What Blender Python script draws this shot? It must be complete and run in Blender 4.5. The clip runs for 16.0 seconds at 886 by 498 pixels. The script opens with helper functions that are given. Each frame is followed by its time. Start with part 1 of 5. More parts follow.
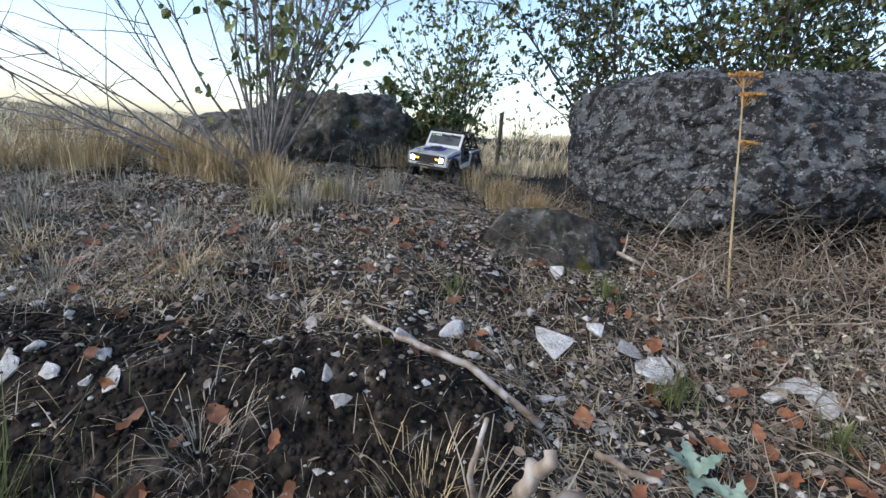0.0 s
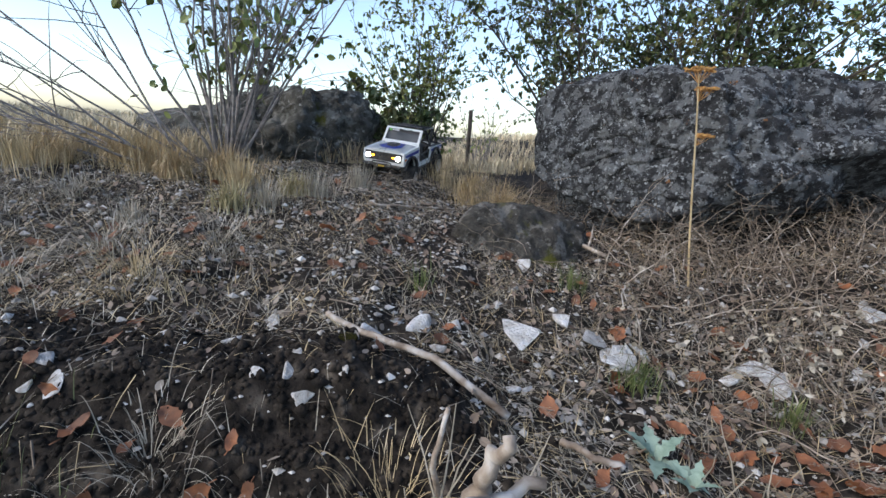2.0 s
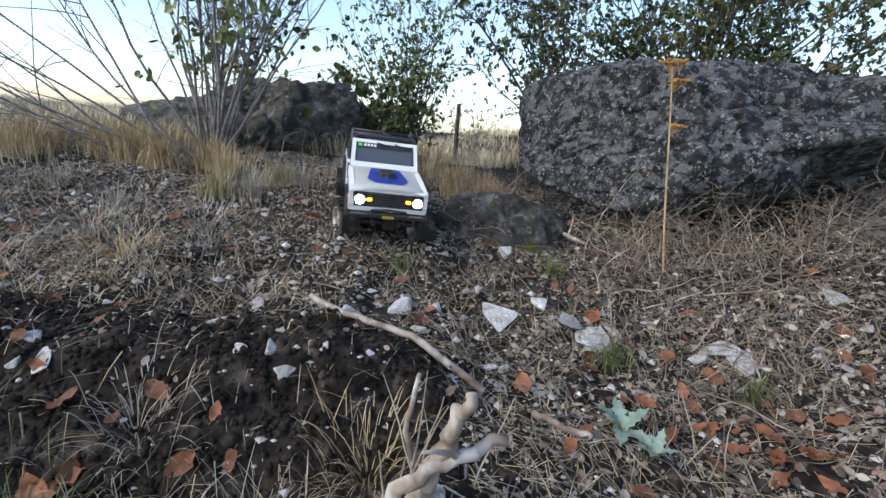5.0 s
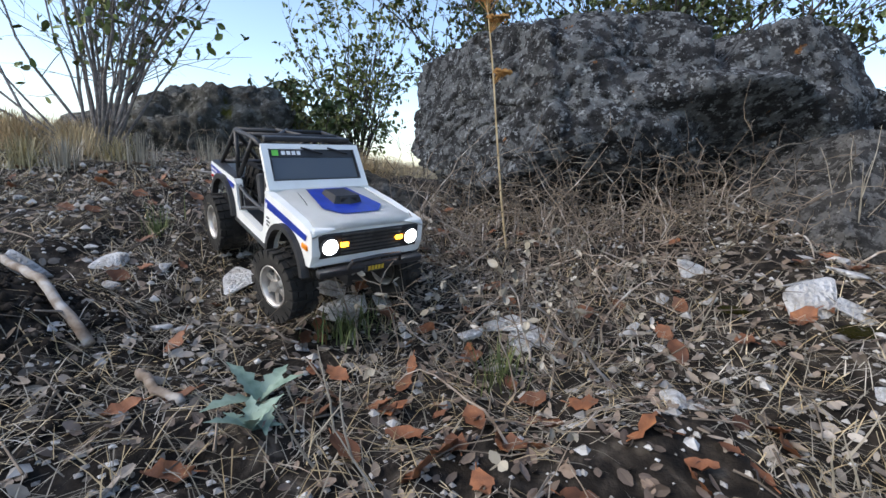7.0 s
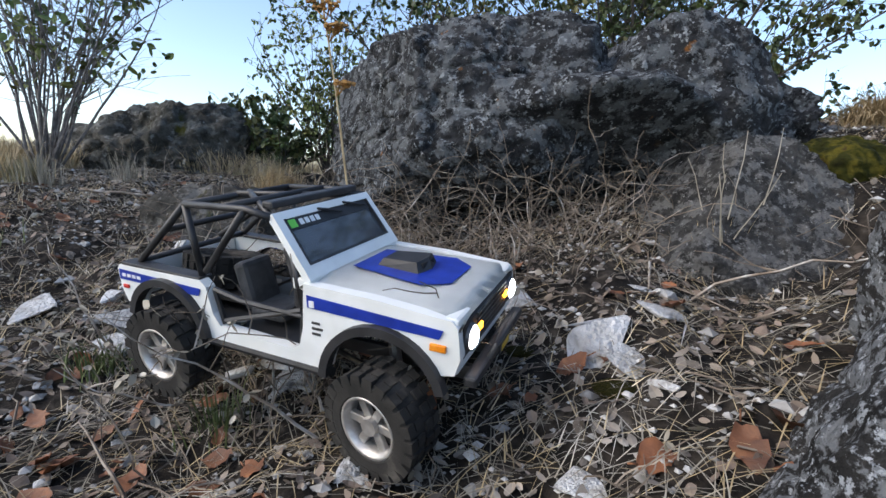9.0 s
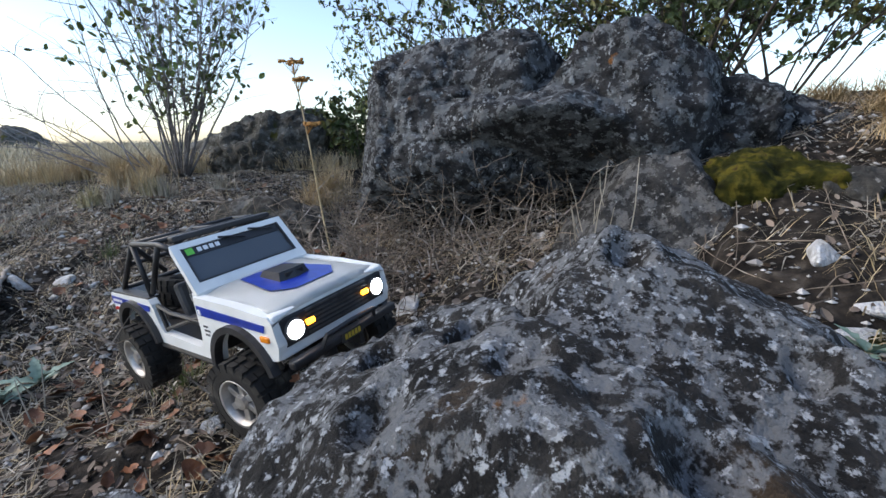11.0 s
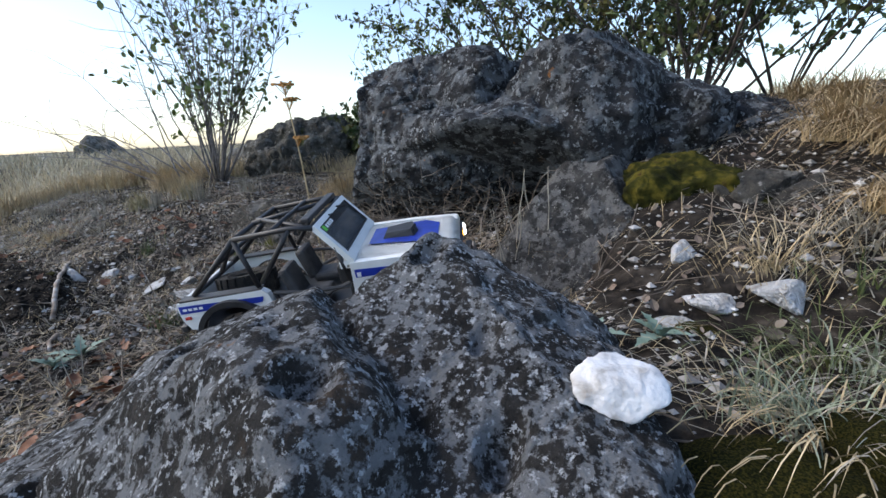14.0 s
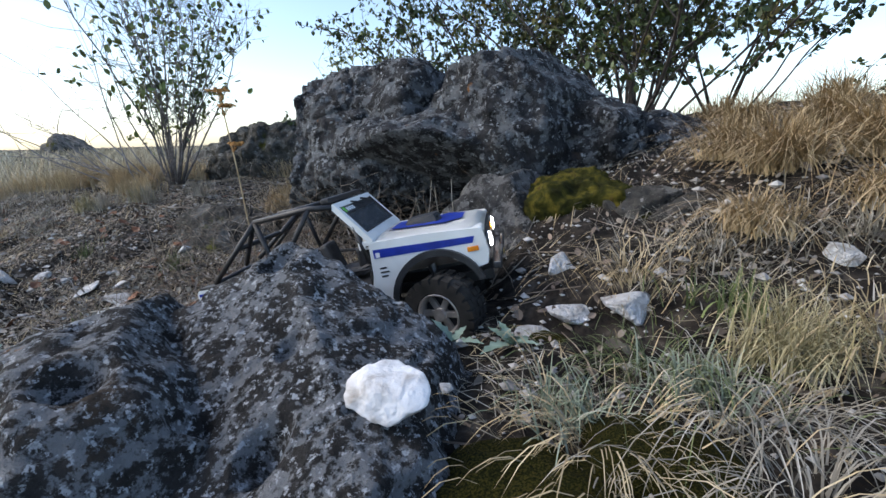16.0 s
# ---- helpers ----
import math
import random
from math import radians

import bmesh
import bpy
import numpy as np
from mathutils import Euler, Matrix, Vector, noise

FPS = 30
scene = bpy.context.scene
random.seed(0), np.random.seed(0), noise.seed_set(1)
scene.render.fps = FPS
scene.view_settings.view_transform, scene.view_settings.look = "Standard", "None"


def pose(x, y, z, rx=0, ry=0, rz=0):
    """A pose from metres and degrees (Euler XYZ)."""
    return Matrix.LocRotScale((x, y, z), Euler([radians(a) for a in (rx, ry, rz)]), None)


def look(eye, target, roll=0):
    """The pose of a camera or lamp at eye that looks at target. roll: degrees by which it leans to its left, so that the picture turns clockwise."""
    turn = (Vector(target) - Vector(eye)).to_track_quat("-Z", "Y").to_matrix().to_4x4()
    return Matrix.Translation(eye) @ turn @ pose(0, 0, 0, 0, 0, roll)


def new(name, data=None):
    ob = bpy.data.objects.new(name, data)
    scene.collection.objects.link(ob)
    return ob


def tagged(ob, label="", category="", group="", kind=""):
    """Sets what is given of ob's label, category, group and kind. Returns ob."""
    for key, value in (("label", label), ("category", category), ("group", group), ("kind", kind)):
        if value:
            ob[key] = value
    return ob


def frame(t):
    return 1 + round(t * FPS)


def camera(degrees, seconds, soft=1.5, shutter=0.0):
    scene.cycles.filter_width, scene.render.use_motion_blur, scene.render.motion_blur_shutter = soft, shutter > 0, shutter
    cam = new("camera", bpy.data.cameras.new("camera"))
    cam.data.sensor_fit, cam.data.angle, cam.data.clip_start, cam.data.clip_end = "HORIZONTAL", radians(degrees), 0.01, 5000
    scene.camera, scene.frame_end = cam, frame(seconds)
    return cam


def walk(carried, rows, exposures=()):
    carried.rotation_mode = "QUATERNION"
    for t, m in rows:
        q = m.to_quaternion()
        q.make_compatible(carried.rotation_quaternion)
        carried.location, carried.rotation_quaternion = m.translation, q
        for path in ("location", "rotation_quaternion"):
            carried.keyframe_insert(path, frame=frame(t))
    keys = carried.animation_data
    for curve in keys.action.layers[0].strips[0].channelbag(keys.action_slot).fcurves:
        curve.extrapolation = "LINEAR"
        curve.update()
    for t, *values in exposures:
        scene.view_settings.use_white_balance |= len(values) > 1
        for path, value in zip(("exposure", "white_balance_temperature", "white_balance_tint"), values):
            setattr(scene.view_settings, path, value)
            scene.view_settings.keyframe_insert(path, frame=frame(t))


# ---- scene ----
cam = camera(90.8, 16.0)
PATH = [
    (0, (0.0, -0.141, 0.519), (-0.019, 1.794, 0.016), 4.4),
    (0.5, (0.001, -0.122, 0.508), (0.003, 1.814, 0.008), 4.5),
    (1, (0.011, -0.12, 0.503), (0.041, 1.817, 0.007), 4.4),
    (1.5, (0.012, -0.129, 0.506), (0.096, 1.807, 0.009), 4.3),
    (2, (0.017, -0.137, 0.507), (0.119, 1.797, 0.01), 4.3),
    (2.5, (0.019, -0.145, 0.508), (0.121, 1.789, 0.008), 4.3),
    (3, (0.013, -0.155, 0.501), (0.119, 1.778, -0.002), 4.4),
    (5.3, (0.053, -0.175, 0.491), (0.199, 1.752, -0.022), 4.4),
    (5.5, (0.072, -0.177, 0.483), (0.214, 1.754, -0.019), 4.2),
    (6, (0.204, -0.175, 0.438), (0.291, 1.767, -0.033), 3.7),
    (6.5, (0.444, -0.141, 0.359), (0.453, 1.822, -0.026), 3.6),
    (7, (0.622, -0.054, 0.333), (0.57, 1.915, -0.015), 3.6),
    (7.5, (0.72, 0.054, 0.312), (0.634, 2.027, -0.004), 3.6),
    (8, (0.854, 0.109, 0.279), (0.724, 2.086, 0.004), 3.4),
    (8.5, (0.925, 0.062, 0.311), (0.79, 2.035, 0.014), 3.1),
    (9, (1.021, 0.054, 0.374), (0.803, 2.016, 0.054), 2.7),
    (9.5, (1.191, 0.027, 0.431), (0.813, 1.96, 0.083), 2.5),
    (10, (1.365, 0.028, 0.497), (0.817, 1.892, 0.021), -0.2),
    (10.2, (1.402, 0.048, 0.499), (0.779, 1.889, 0.025), -0.1),
    (12.3, (1.562, 0.004, 0.549), (0.66, 1.709, 0.019), -2.5),
    (12.5, (1.587, 0.019, 0.537), (0.665, 1.718, 0.023), -2.3),
    (13, (1.638, 0.037, 0.536), (0.678, 1.717, 0.027), -2.8),
    (13.5, (1.675, 0.024, 0.552), (0.697, 1.69, 0.034), -2.9),
    (14, (1.724, 0.026, 0.548), (0.734, 1.687, 0.037), -2.8),
    (14.5, (1.737, 0.03, 0.554), (0.764, 1.701, 0.04), -2.6),
    (15, (1.757, 0.046, 0.558), (0.805, 1.729, 0.046), -2.3),
    (15.5, (1.815, 0.09, 0.56), (0.864, 1.777, 0.059), -1.9),
    (16, (1.866, 0.084, 0.553), (0.937, 1.787, 0.067), -1.4),
]
EXPOSURE = 1.08
walk(cam, [(t, look(eye, target, roll)) for t, eye, target, roll in PATH])

# ---- light ----
world = bpy.data.worlds.new("sky")
scene.world = world
world.use_nodes = True
wn = world.node_tree
sky = wn.nodes.new("ShaderNodeTexSky")
sky.sky_type = "NISHITA"
sky.sun_disc = False
sky.sun_elevation, sky.sun_rotation = radians(38), radians(235)
sky.air_density, sky.dust_density, sky.ozone_density = 0.9, 1.1, 0.75
wn.links.new(sky.outputs[0], wn.nodes["Background"].inputs[0])
wn.nodes["Background"].inputs[1].default_value = 0.15
sun_data = bpy.data.lights.new("sun", "SUN")
sun_data.energy, sun_data.angle, sun_data.color = 1.0, radians(25), (1.0, 0.90, 0.78)
sun = new("sun", sun_data)
sun.matrix_world = look((-3, 0, 5), (0, 0.6, 2.6))
scene.view_settings.exposure = EXPOSURE


# ---- geometry helpers ----
class Geo:
    """Vertices and faces that grow into one mesh."""

    def __init__(self):
        self.v, self.f = [], []

    def add(self, verts, faces):
        n = len(self.v)
        self.v.extend(tuple(p) for p in verts)
        self.f.extend(tuple(n + i for i in face) for face in faces)
        return self

    def box(self, x0, x1, y0, y1, z0, z1, bevel=0.0):
        b = min(bevel, (x1 - x0) * 0.45, (y1 - y0) * 0.45, (z1 - z0) * 0.45)
        if b <= 0:
            v = [(x, y, z) for z in (z0, z1) for y in (y0, y1) for x in (x0, x1)]
            return self.add(v, [(0, 2, 3, 1), (4, 5, 7, 6), (0, 1, 5, 4), (2, 6, 7, 3), (0, 4, 6, 2), (1, 3, 7, 5)])
        bm = bmesh.new()
        bmesh.ops.create_cube(bm, size=1)
        for p in bm.verts:
            p.co = Vector(((x0 + x1) / 2 + p.co.x * (x1 - x0), (y0 + y1) / 2 + p.co.y * (y1 - y0), (z0 + z1) / 2 + p.co.z * (z1 - z0)))
        bmesh.ops.bevel(bm, geom=bm.edges[:], offset=b, segments=2, affect="EDGES", profile=0.5)
        return self.take(bm)

    def take(self, bm):
        bm.verts.index_update()
        self.add([p.co for p in bm.verts], [[q.index for q in face.verts] for face in bm.faces])
        bm.free()
        return self

    def tube(self, points, r0, r1=None, sides=5, cap=True):
        points = [Vector(p) for p in points]
        r1 = r0 if r1 is None else r1
        n, start = len(points), len(self.v)
        side = None
        for i, p in enumerate(points):
            way = (points[min(i + 1, n - 1)] - points[max(i - 1, 0)]).normalized()
            ref = Vector((0, 0, 1)) if abs(way.z) < 0.9 else Vector((1, 0, 0))
            side = way.cross(ref).normalized() if side is None else (side - way * side.dot(way)).normalized()
            up = way.cross(side)
            r = r0 + (r1 - r0) * i / max(n - 1, 1)
            for k in range(sides):
                a = 2 * math.pi * k / sides
                self.v.append(tuple(p + (side * math.cos(a) + up * math.sin(a)) * r))
        for i in range(n - 1):
            for k in range(sides):
                a, b = start + i * sides + k, start + i * sides + (k + 1) % sides
                self.f.append((a, b, b + sides, a + sides))
        if cap:
            self.f.append(tuple(start + k for k in reversed(range(sides))))
            self.f.append(tuple(start + (n - 1) * sides + k for k in range(sides)))
        return self

    def prism(self, outline, y0, y1):
        """An outline in x and z, drawn out from y0 to y1."""
        n = len(outline)
        v = [(x, y0, z) for x, z in outline] + [(x, y1, z) for x, z in outline]
        f = [tuple(range(n)), tuple(reversed(range(n, 2 * n)))]
        f += [(i, i + n, (i + 1) % n + n, (i + 1) % n) for i in range(n)]
        return self.add(v, f)

    def blade(self, foot, tip, width, bend=0.3, steps=3):
        """A thin pointed leaf of grass from foot to tip."""
        foot, tip = Vector(foot), Vector(tip)
        way = tip - foot
        side = Vector((-way.y, way.x, 0))
        side = side.normalized() if side.length > 1e-6 else Vector((1, 0, 0))
        start = len(self.v)
        for i in range(steps):
            k = i / steps
            p = foot + way * k + Vector((0, 0, way.length * bend * k * (1 - k) * 1.6))
            w = side * width * (1 - 0.7 * k) * 0.5
            self.v += [tuple(p - w), tuple(p + w)]
        self.v.append(tuple(tip))
        for i in range(steps - 1):
            a = start + 2 * i
            self.f.append((a, a + 1, a + 3, a + 2))
        a = start + 2 * (steps - 1)
        self.f.append((a, a + 1, a + 2))
        return self

    def leaf(self, m, length, width, curl=0.2, steps=4):
        """A leaf along x with a folded midrib and curled rim."""
        start = len(self.v)
        for i in range(steps + 1):
            k = i / steps
            w = width * 0.5 * math.sin(math.pi * (0.08 + 0.88 * k)) ** 0.8
            z = curl * length * (k - 0.5) ** 2
            for s in (-1, 0, 1):
                self.v.append(tuple(m @ Vector((length * (k - 0.5), s * w, z + abs(s) * curl * w * 0.9))))
        for i in range(steps):
            for s in (0, 1):
                a = start + 3 * i + s
                self.f.append((a, a + 1, a + 4, a + 3))
        return self


def mesh_of(name, geo, material, smooth=False):
    if isinstance(geo, Geo):
        me = bpy.data.meshes.new(name)
        me.from_pydata(geo.v, [], geo.f)
    else:
        me = bpy.data.meshes.new(name)
        geo.to_mesh(me)
        geo.free()
    me.update()
    if smooth:
        me.polygons.foreach_set("use_smooth", [True] * len(me.polygons))
    me.materials.append(material)
    return me


def part(name, geo, material, parent=None, label="", smooth=False):
    ob = new(name, mesh_of(name, geo, material, smooth))
    if parent:
        ob.parent = parent
    return tagged(ob, label) if label else ob


def thing(name, label, category, group="", at=None, geo=None, material=None, smooth=False, kind=""):
    ob = new(name, mesh_of(name, geo, material, smooth) if geo else None)
    if at is not None:
        ob.matrix_basis = at
    return tagged(ob, label, category, group, kind)


def fbm(p, size, octaves=4):
    v, a = 0.0, 1.0
    p = Vector(p) / size
    for _ in range(octaves):
        v += a * noise.noise(p)
        p, a = p * 2.07 + Vector((3.1, 1.7, 5.3)), a * 0.5
    return v


def ramp_at(x, knots):
    """Smooth interpolation between (x, value) knots."""
    if x <= knots[0][0]:
        return knots[0][1]
    for (a, va), (b, vb) in zip(knots, knots[1:]):
        if x <= b:
            k = (x - a) / (b - a)
            return va + (vb - va) * k * k * (3 - 2 * k)
    return knots[-1][1]


ACROSS = [(-6, 0.20), (-1.5, 0.17), (-0.4, 0.15), (-0.15, 0.145), (0.05, 0.11), (0.2, 0.075), (0.6, 0.05), (0.95, 0.085), (1.3, 0.18), (1.68, 0.31), (2.3, 0.37), (5, 0.42)]
FORE = [(-1.2, -0.30), (-0.3, -0.22), (0.12, -0.16), (0.25, -0.13), (0.36, -0.035), (0.43, 0.02), (0.5, 0.018), (0.62, 0.0)]


def ground_z(x, y, fine=True):
    z = ramp_at(x, ACROSS)
    d = y - 0.6
    if d > 0:
        z += 0.27 * (1 - math.exp(-d / 0.75))
        z += 0.05 * ramp_at(x, [(1.2, 0), (1.9, 1)]) * (1 - math.exp(-d / 0.5))
        z -= ramp_at(y, [(2.6, 0), (5.0, 0.10), (60, 0.25)]) * ramp_at(x, [(-2.5, 0.25), (1, 1)])
    else:
        left = 1 - ramp_at(x, [(-0.02, 0), (0.22, 1)])
        z += ramp_at(y, FORE) * left
        z += (1 - left) * ramp_at(x, [(0.2, 1), (1.2, 1), (1.6, 0.25)]) * max(d, -1.0) * 0.07
    z -= 0.045 * ramp_at(y, [(0.9, 0), (2.1, 1)]) * (1 - ramp_at(x, [(0.3, 0), (1.2, 1)]))
    z += 0.03 * math.exp(-(((x - 1.15) / 0.25) ** 2) - ((y - 0.6) / 0.15) ** 2)
    z -= 0.085 * math.exp(-(((x - 1.53) / 0.17) ** 2) - ((y - 0.77) / 0.12) ** 2)
    z += 0.085 * math.exp(-(((x - 0.06) / 0.10) ** 2) - ((y - 0.22) / 0.08) ** 2)
    if fine and -3 < x < 4 and -1 < y < 4:
        z += 0.022 * fbm((x, y, 0), 0.34, 4) + 0.009 * fbm((x, y, 4), 0.05, 3)
        z += 0.010 * fbm((x, y, 9), 0.11, 2)
    return z


# ---- materials ----
def nodes_of(name):
    m = bpy.data.materials.new(name)
    m.use_nodes = True
    return m, m.node_tree.nodes, m.node_tree.links, m.node_tree.nodes["Principled BSDF"]


TONE = [0.84]


def shade(name, stops, size=0.05, rough=0.8, bump=0.3, bump_size=0.01, metal=0.0, detail=6.0, distort=0.4, random_hue=0.0, spec=0.5, island=False):
    """A surface whose colours wander through the stops at one scale, with fine grain at another."""
    m, nodes, links, bsdf = nodes_of(name)
    co = nodes.new("ShaderNodeTexCoord")
    big = nodes.new("ShaderNodeTexNoise")
    big.inputs["Scale"].default_value, big.inputs["Detail"].default_value, big.inputs["Distortion"].default_value = 1 / size, detail, distort
    links.new(co.outputs["Object"], big.inputs["Vector"])
    ramp = nodes.new("ShaderNodeValToRGB")
    while len(ramp.color_ramp.elements) < len(stops):
        ramp.color_ramp.elements.new(0.5)
    for e, (at, c) in zip(ramp.color_ramp.elements, stops):
        e.position, e.color = at, (*(k * TONE[0] for k in c), 1)
    links.new(big.outputs[0], ramp.inputs[0])
    out = ramp.outputs[0]
    if random_hue:
        if island:
            info, sock = nodes.new("ShaderNodeNewGeometry"), "Random Per Island"
        else:
            info, sock = nodes.new("ShaderNodeObjectInfo"), "Random"
        mapr = nodes.new("ShaderNodeMapRange")
        mapr.inputs[3].default_value, mapr.inputs[4].default_value = 1 - random_hue, 1 + random_hue
        links.new(info.outputs[sock], mapr.inputs[0])
        hsv = nodes.new("ShaderNodeHueSaturation")
        links.new(mapr.outputs[0], hsv.inputs["Value"])
        links.new(out, hsv.inputs["Color"])
        out = hsv.outputs[0]
    links.new(out, bsdf.inputs["Base Color"])
    bsdf.inputs["Roughness"].default_value, bsdf.inputs["Metallic"].default_value = rough, metal
    bsdf.inputs["Specular IOR Level"].default_value = spec
    if bump:
        small = nodes.new("ShaderNodeTexNoise")
        small.inputs["Scale"].default_value, small.inputs["Detail"].default_value = 1 / bump_size, 5
        links.new(co.outputs["Object"], small.inputs["Vector"])
        b = nodes.new("ShaderNodeBump")
        b.inputs["Strength"].default_value, b.inputs["Distance"].default_value = bump, bump_size * 0.5
        links.new(small.outputs[0], b.inputs["Height"])
        links.new(b.outputs[0], bsdf.inputs["Normal"])
    return m


def glow(name, colour, strength):
    m, nodes, links, bsdf = nodes_of(name)
    bsdf.inputs["Base Color"].default_value = (*colour, 1)
    bsdf.inputs["Emission Color"].default_value = (*colour, 1)
    bsdf.inputs["Emission Strength"].default_value = strength
    bsdf.inputs["Roughness"].default_value = 0.2
    return m


def lichen_rock(name, dark, mid, pale, cover=0.52, fleck=0.60, size=0.03, orange=0.66, moss=0.0, brown=0.62):
    """Dark stone under ragged pale lichen crusts and flecks, with orange and moss spots."""
    m, nodes, links, bsdf = nodes_of(name)
    co = nodes.new("ShaderNodeTexCoord")

    def noise_node(size, detail=6, rough=0.55, w=0.0):
        n = nodes.new("ShaderNodeTexNoise")
        n.noise_dimensions = "4D"
        n.inputs["W"].default_value = w
        n.inputs["Scale"].default_value, n.inputs["Detail"].default_value, n.inputs["Roughness"].default_value = 1 / size, detail, rough
        links.new(co.outputs["Object"], n.inputs["Vector"])
        return n.outputs[0]

    def step(src, lo, hi, top=1.0):
        r = nodes.new("ShaderNodeMapRange")
        r.inputs[1].default_value, r.inputs[2].default_value, r.inputs[4].default_value = lo, hi, top
        links.new(src, r.inputs[0])
        return r.outputs[0]

    def mix(fac, a, b):
        x = nodes.new("ShaderNodeMix")
        x.data_type = "RGBA"
        links.new(fac, x.inputs[0])
        for sock, c in ((x.inputs[6], a), (x.inputs[7], b)):
            if isinstance(c, tuple):
                sock.default_value = (*c, 1)
            else:
                links.new(c, sock)
        return x.outputs[2]

    colour = mix(step(noise_node(0.05, 10, 0.68), 0.38, 0.62), dark, mid)
    colour = mix(step(noise_node(0.07, 8, 0.6, 61.0), brown, brown + 0.10, 0.7), colour, (0.075, 0.052, 0.032))
    dull = tuple(0.45 * c + 0.55 * k for c, k in zip(pale, mid))
    colour = mix(step(noise_node(size * 2.6, 11, 0.70, 3.0), cover - 0.015, cover + 0.035, 0.85), colour, dull)
    colour = mix(step(noise_node(size, 10, 0.66, 8.0), fleck - 0.02, fleck + 0.03), colour, pale)
    colour = mix(step(noise_node(0.005, 5, 0.6, 6.0), 0.56, 0.66, 0.6), colour, tuple(c * 0.3 for c in mid))
    colour = mix(step(noise_node(0.05, 8, 0.6, 21.0), orange, orange + 0.05, 0.9), colour, (0.28, 0.12, 0.03))
    if moss:
        colour = mix(step(noise_node(0.15, 8, 0.6, 31.0), 1 - moss, 1 - moss + 0.06), colour, (0.07, 0.07, 0.012))
    links.new(colour, bsdf.inputs["Base Color"])
    bsdf.inputs["Roughness"].default_value = 0.92
    bsdf.inputs["Specular IOR Level"].default_value = 0.25
    b1, b2 = nodes.new("ShaderNodeBump"), nodes.new("ShaderNodeBump")
    b1.inputs["Strength"].default_value, b1.inputs["Distance"].default_value = 1.0, 0.022
    b2.inputs["Strength"].default_value, b2.inputs["Distance"].default_value = 1.0, 0.008
    links.new(noise_node(0.03, 10, 0.6, 41.0), b1.inputs["Height"])
    links.new(noise_node(0.007, 6, 0.6, 51.0), b2.inputs["Height"])
    links.new(b1.outputs[0], b2.inputs["Normal"])
    links.new(b2.outputs[0], bsdf.inputs["Normal"])
    return m


SOIL = shade("soil", [(0.34, (0.007, 0.006, 0.0048)), (0.48, (0.018, 0.0145, 0.0115)), (0.60, (0.040, 0.033, 0.026)), (0.72, (0.10, 0.085, 0.068))], 0.03, 0.95, 1.0, 0.012, spec=0.2)
BOULDER = lichen_rock("boulder_lichen", (0.007, 0.0075, 0.0085), (0.040, 0.042, 0.046), (0.25, 0.272, 0.288), 0.505, 0.58, 0.013, 0.665)
DOME = lichen_rock("dome_lichen", (0.007, 0.0068, 0.0065), (0.036, 0.034, 0.032), (0.40, 0.425, 0.45), 0.505, 0.575, 0.0065, 0.66, 0.0, 0.62)
SLAB = lichen_rock("slab_stone", (0.012, 0.012, 0.0118), (0.060, 0.059, 0.057), (0.24, 0.24, 0.235), 0.50, 0.60, 0.01, 0.72, 0.0, 0.62)
LEDGE = lichen_rock("ledge_stone", (0.022, 0.021, 0.018), (0.085, 0.08, 0.07), (0.27, 0.265, 0.25), 0.55, 0.62, 0.02, 0.70, 0.42)
BACKROCK = lichen_rock("back_stone", (0.028, 0.028, 0.026), (0.10, 0.10, 0.09), (0.22, 0.23, 0.225), 0.53, 0.60, 0.03, 0.70, 0.42)
TONE[0] = 0.95
QUARTZ = shade("quartz", [(0.30, (0.22, 0.19, 0.16)), (0.42, (0.52, 0.51, 0.49)), (0.58, (0.70, 0.71, 0.72))], 0.8, 0.6, 0.6, 0.12, random_hue=0.18)
TONE[0] = 0.95
QUARTZSLAB = shade("veined_quartz", [(0.30, (0.26, 0.23, 0.19)), (0.42, (0.58, 0.57, 0.56)), (0.58, (0.80, 0.80, 0.80))], 0.02, 0.6, 0.7, 0.006)
PEBBLE = shade("pebble", [(0.3, (0.15, 0.14, 0.125)), (0.5, (0.34, 0.33, 0.31)), (0.7, (0.56, 0.56, 0.55))], 0.03, 0.8, 0.4, 0.006, random_hue=0.5, island=True)
MOSS = shade("moss", [(0.3, (0.008, 0.009, 0.003)), (0.5, (0.028, 0.029, 0.006)), (0.62, (0.085, 0.072, 0.012)), (0.72, (0.04, 0.026, 0.014))], 0.025, 1.0, 1.0, 0.008, spec=0.1)
BARK = shade("grey_bark", [(0.3, (0.10, 0.09, 0.085)), (0.5, (0.19, 0.175, 0.17)), (0.7, (0.30, 0.28, 0.27))], 0.02, 0.8, 0.4, 0.004)
DARKBARK = shade("dark_bark", [(0.3, (0.035, 0.03, 0.026)), (0.6, (0.10, 0.085, 0.075))], 0.03, 0.85, 0.5, 0.006)
DEADWOOD = shade("dead_wood", [(0.3, (0.13, 0.09, 0.06)), (0.5, (0.30, 0.25, 0.20)), (0.68, (0.50, 0.48, 0.45))], 0.03, 0.8, 0.6, 0.004)
TWIG = shade("dry_twig", [(0.3, (0.085, 0.065, 0.048)), (0.55, (0.20, 0.16, 0.12)), (0.7, (0.34, 0.30, 0.25))], 0.05, 0.85, 0.3, 0.003, random_hue=0.45, island=True)
STRAW = shade("straw", [(0.3, (0.30, 0.22, 0.11)), (0.55, (0.48, 0.38, 0.22)), (0.7, (0.62, 0.53, 0.36))], 0.08, 0.75, 0.0, random_hue=0.35, island=True)
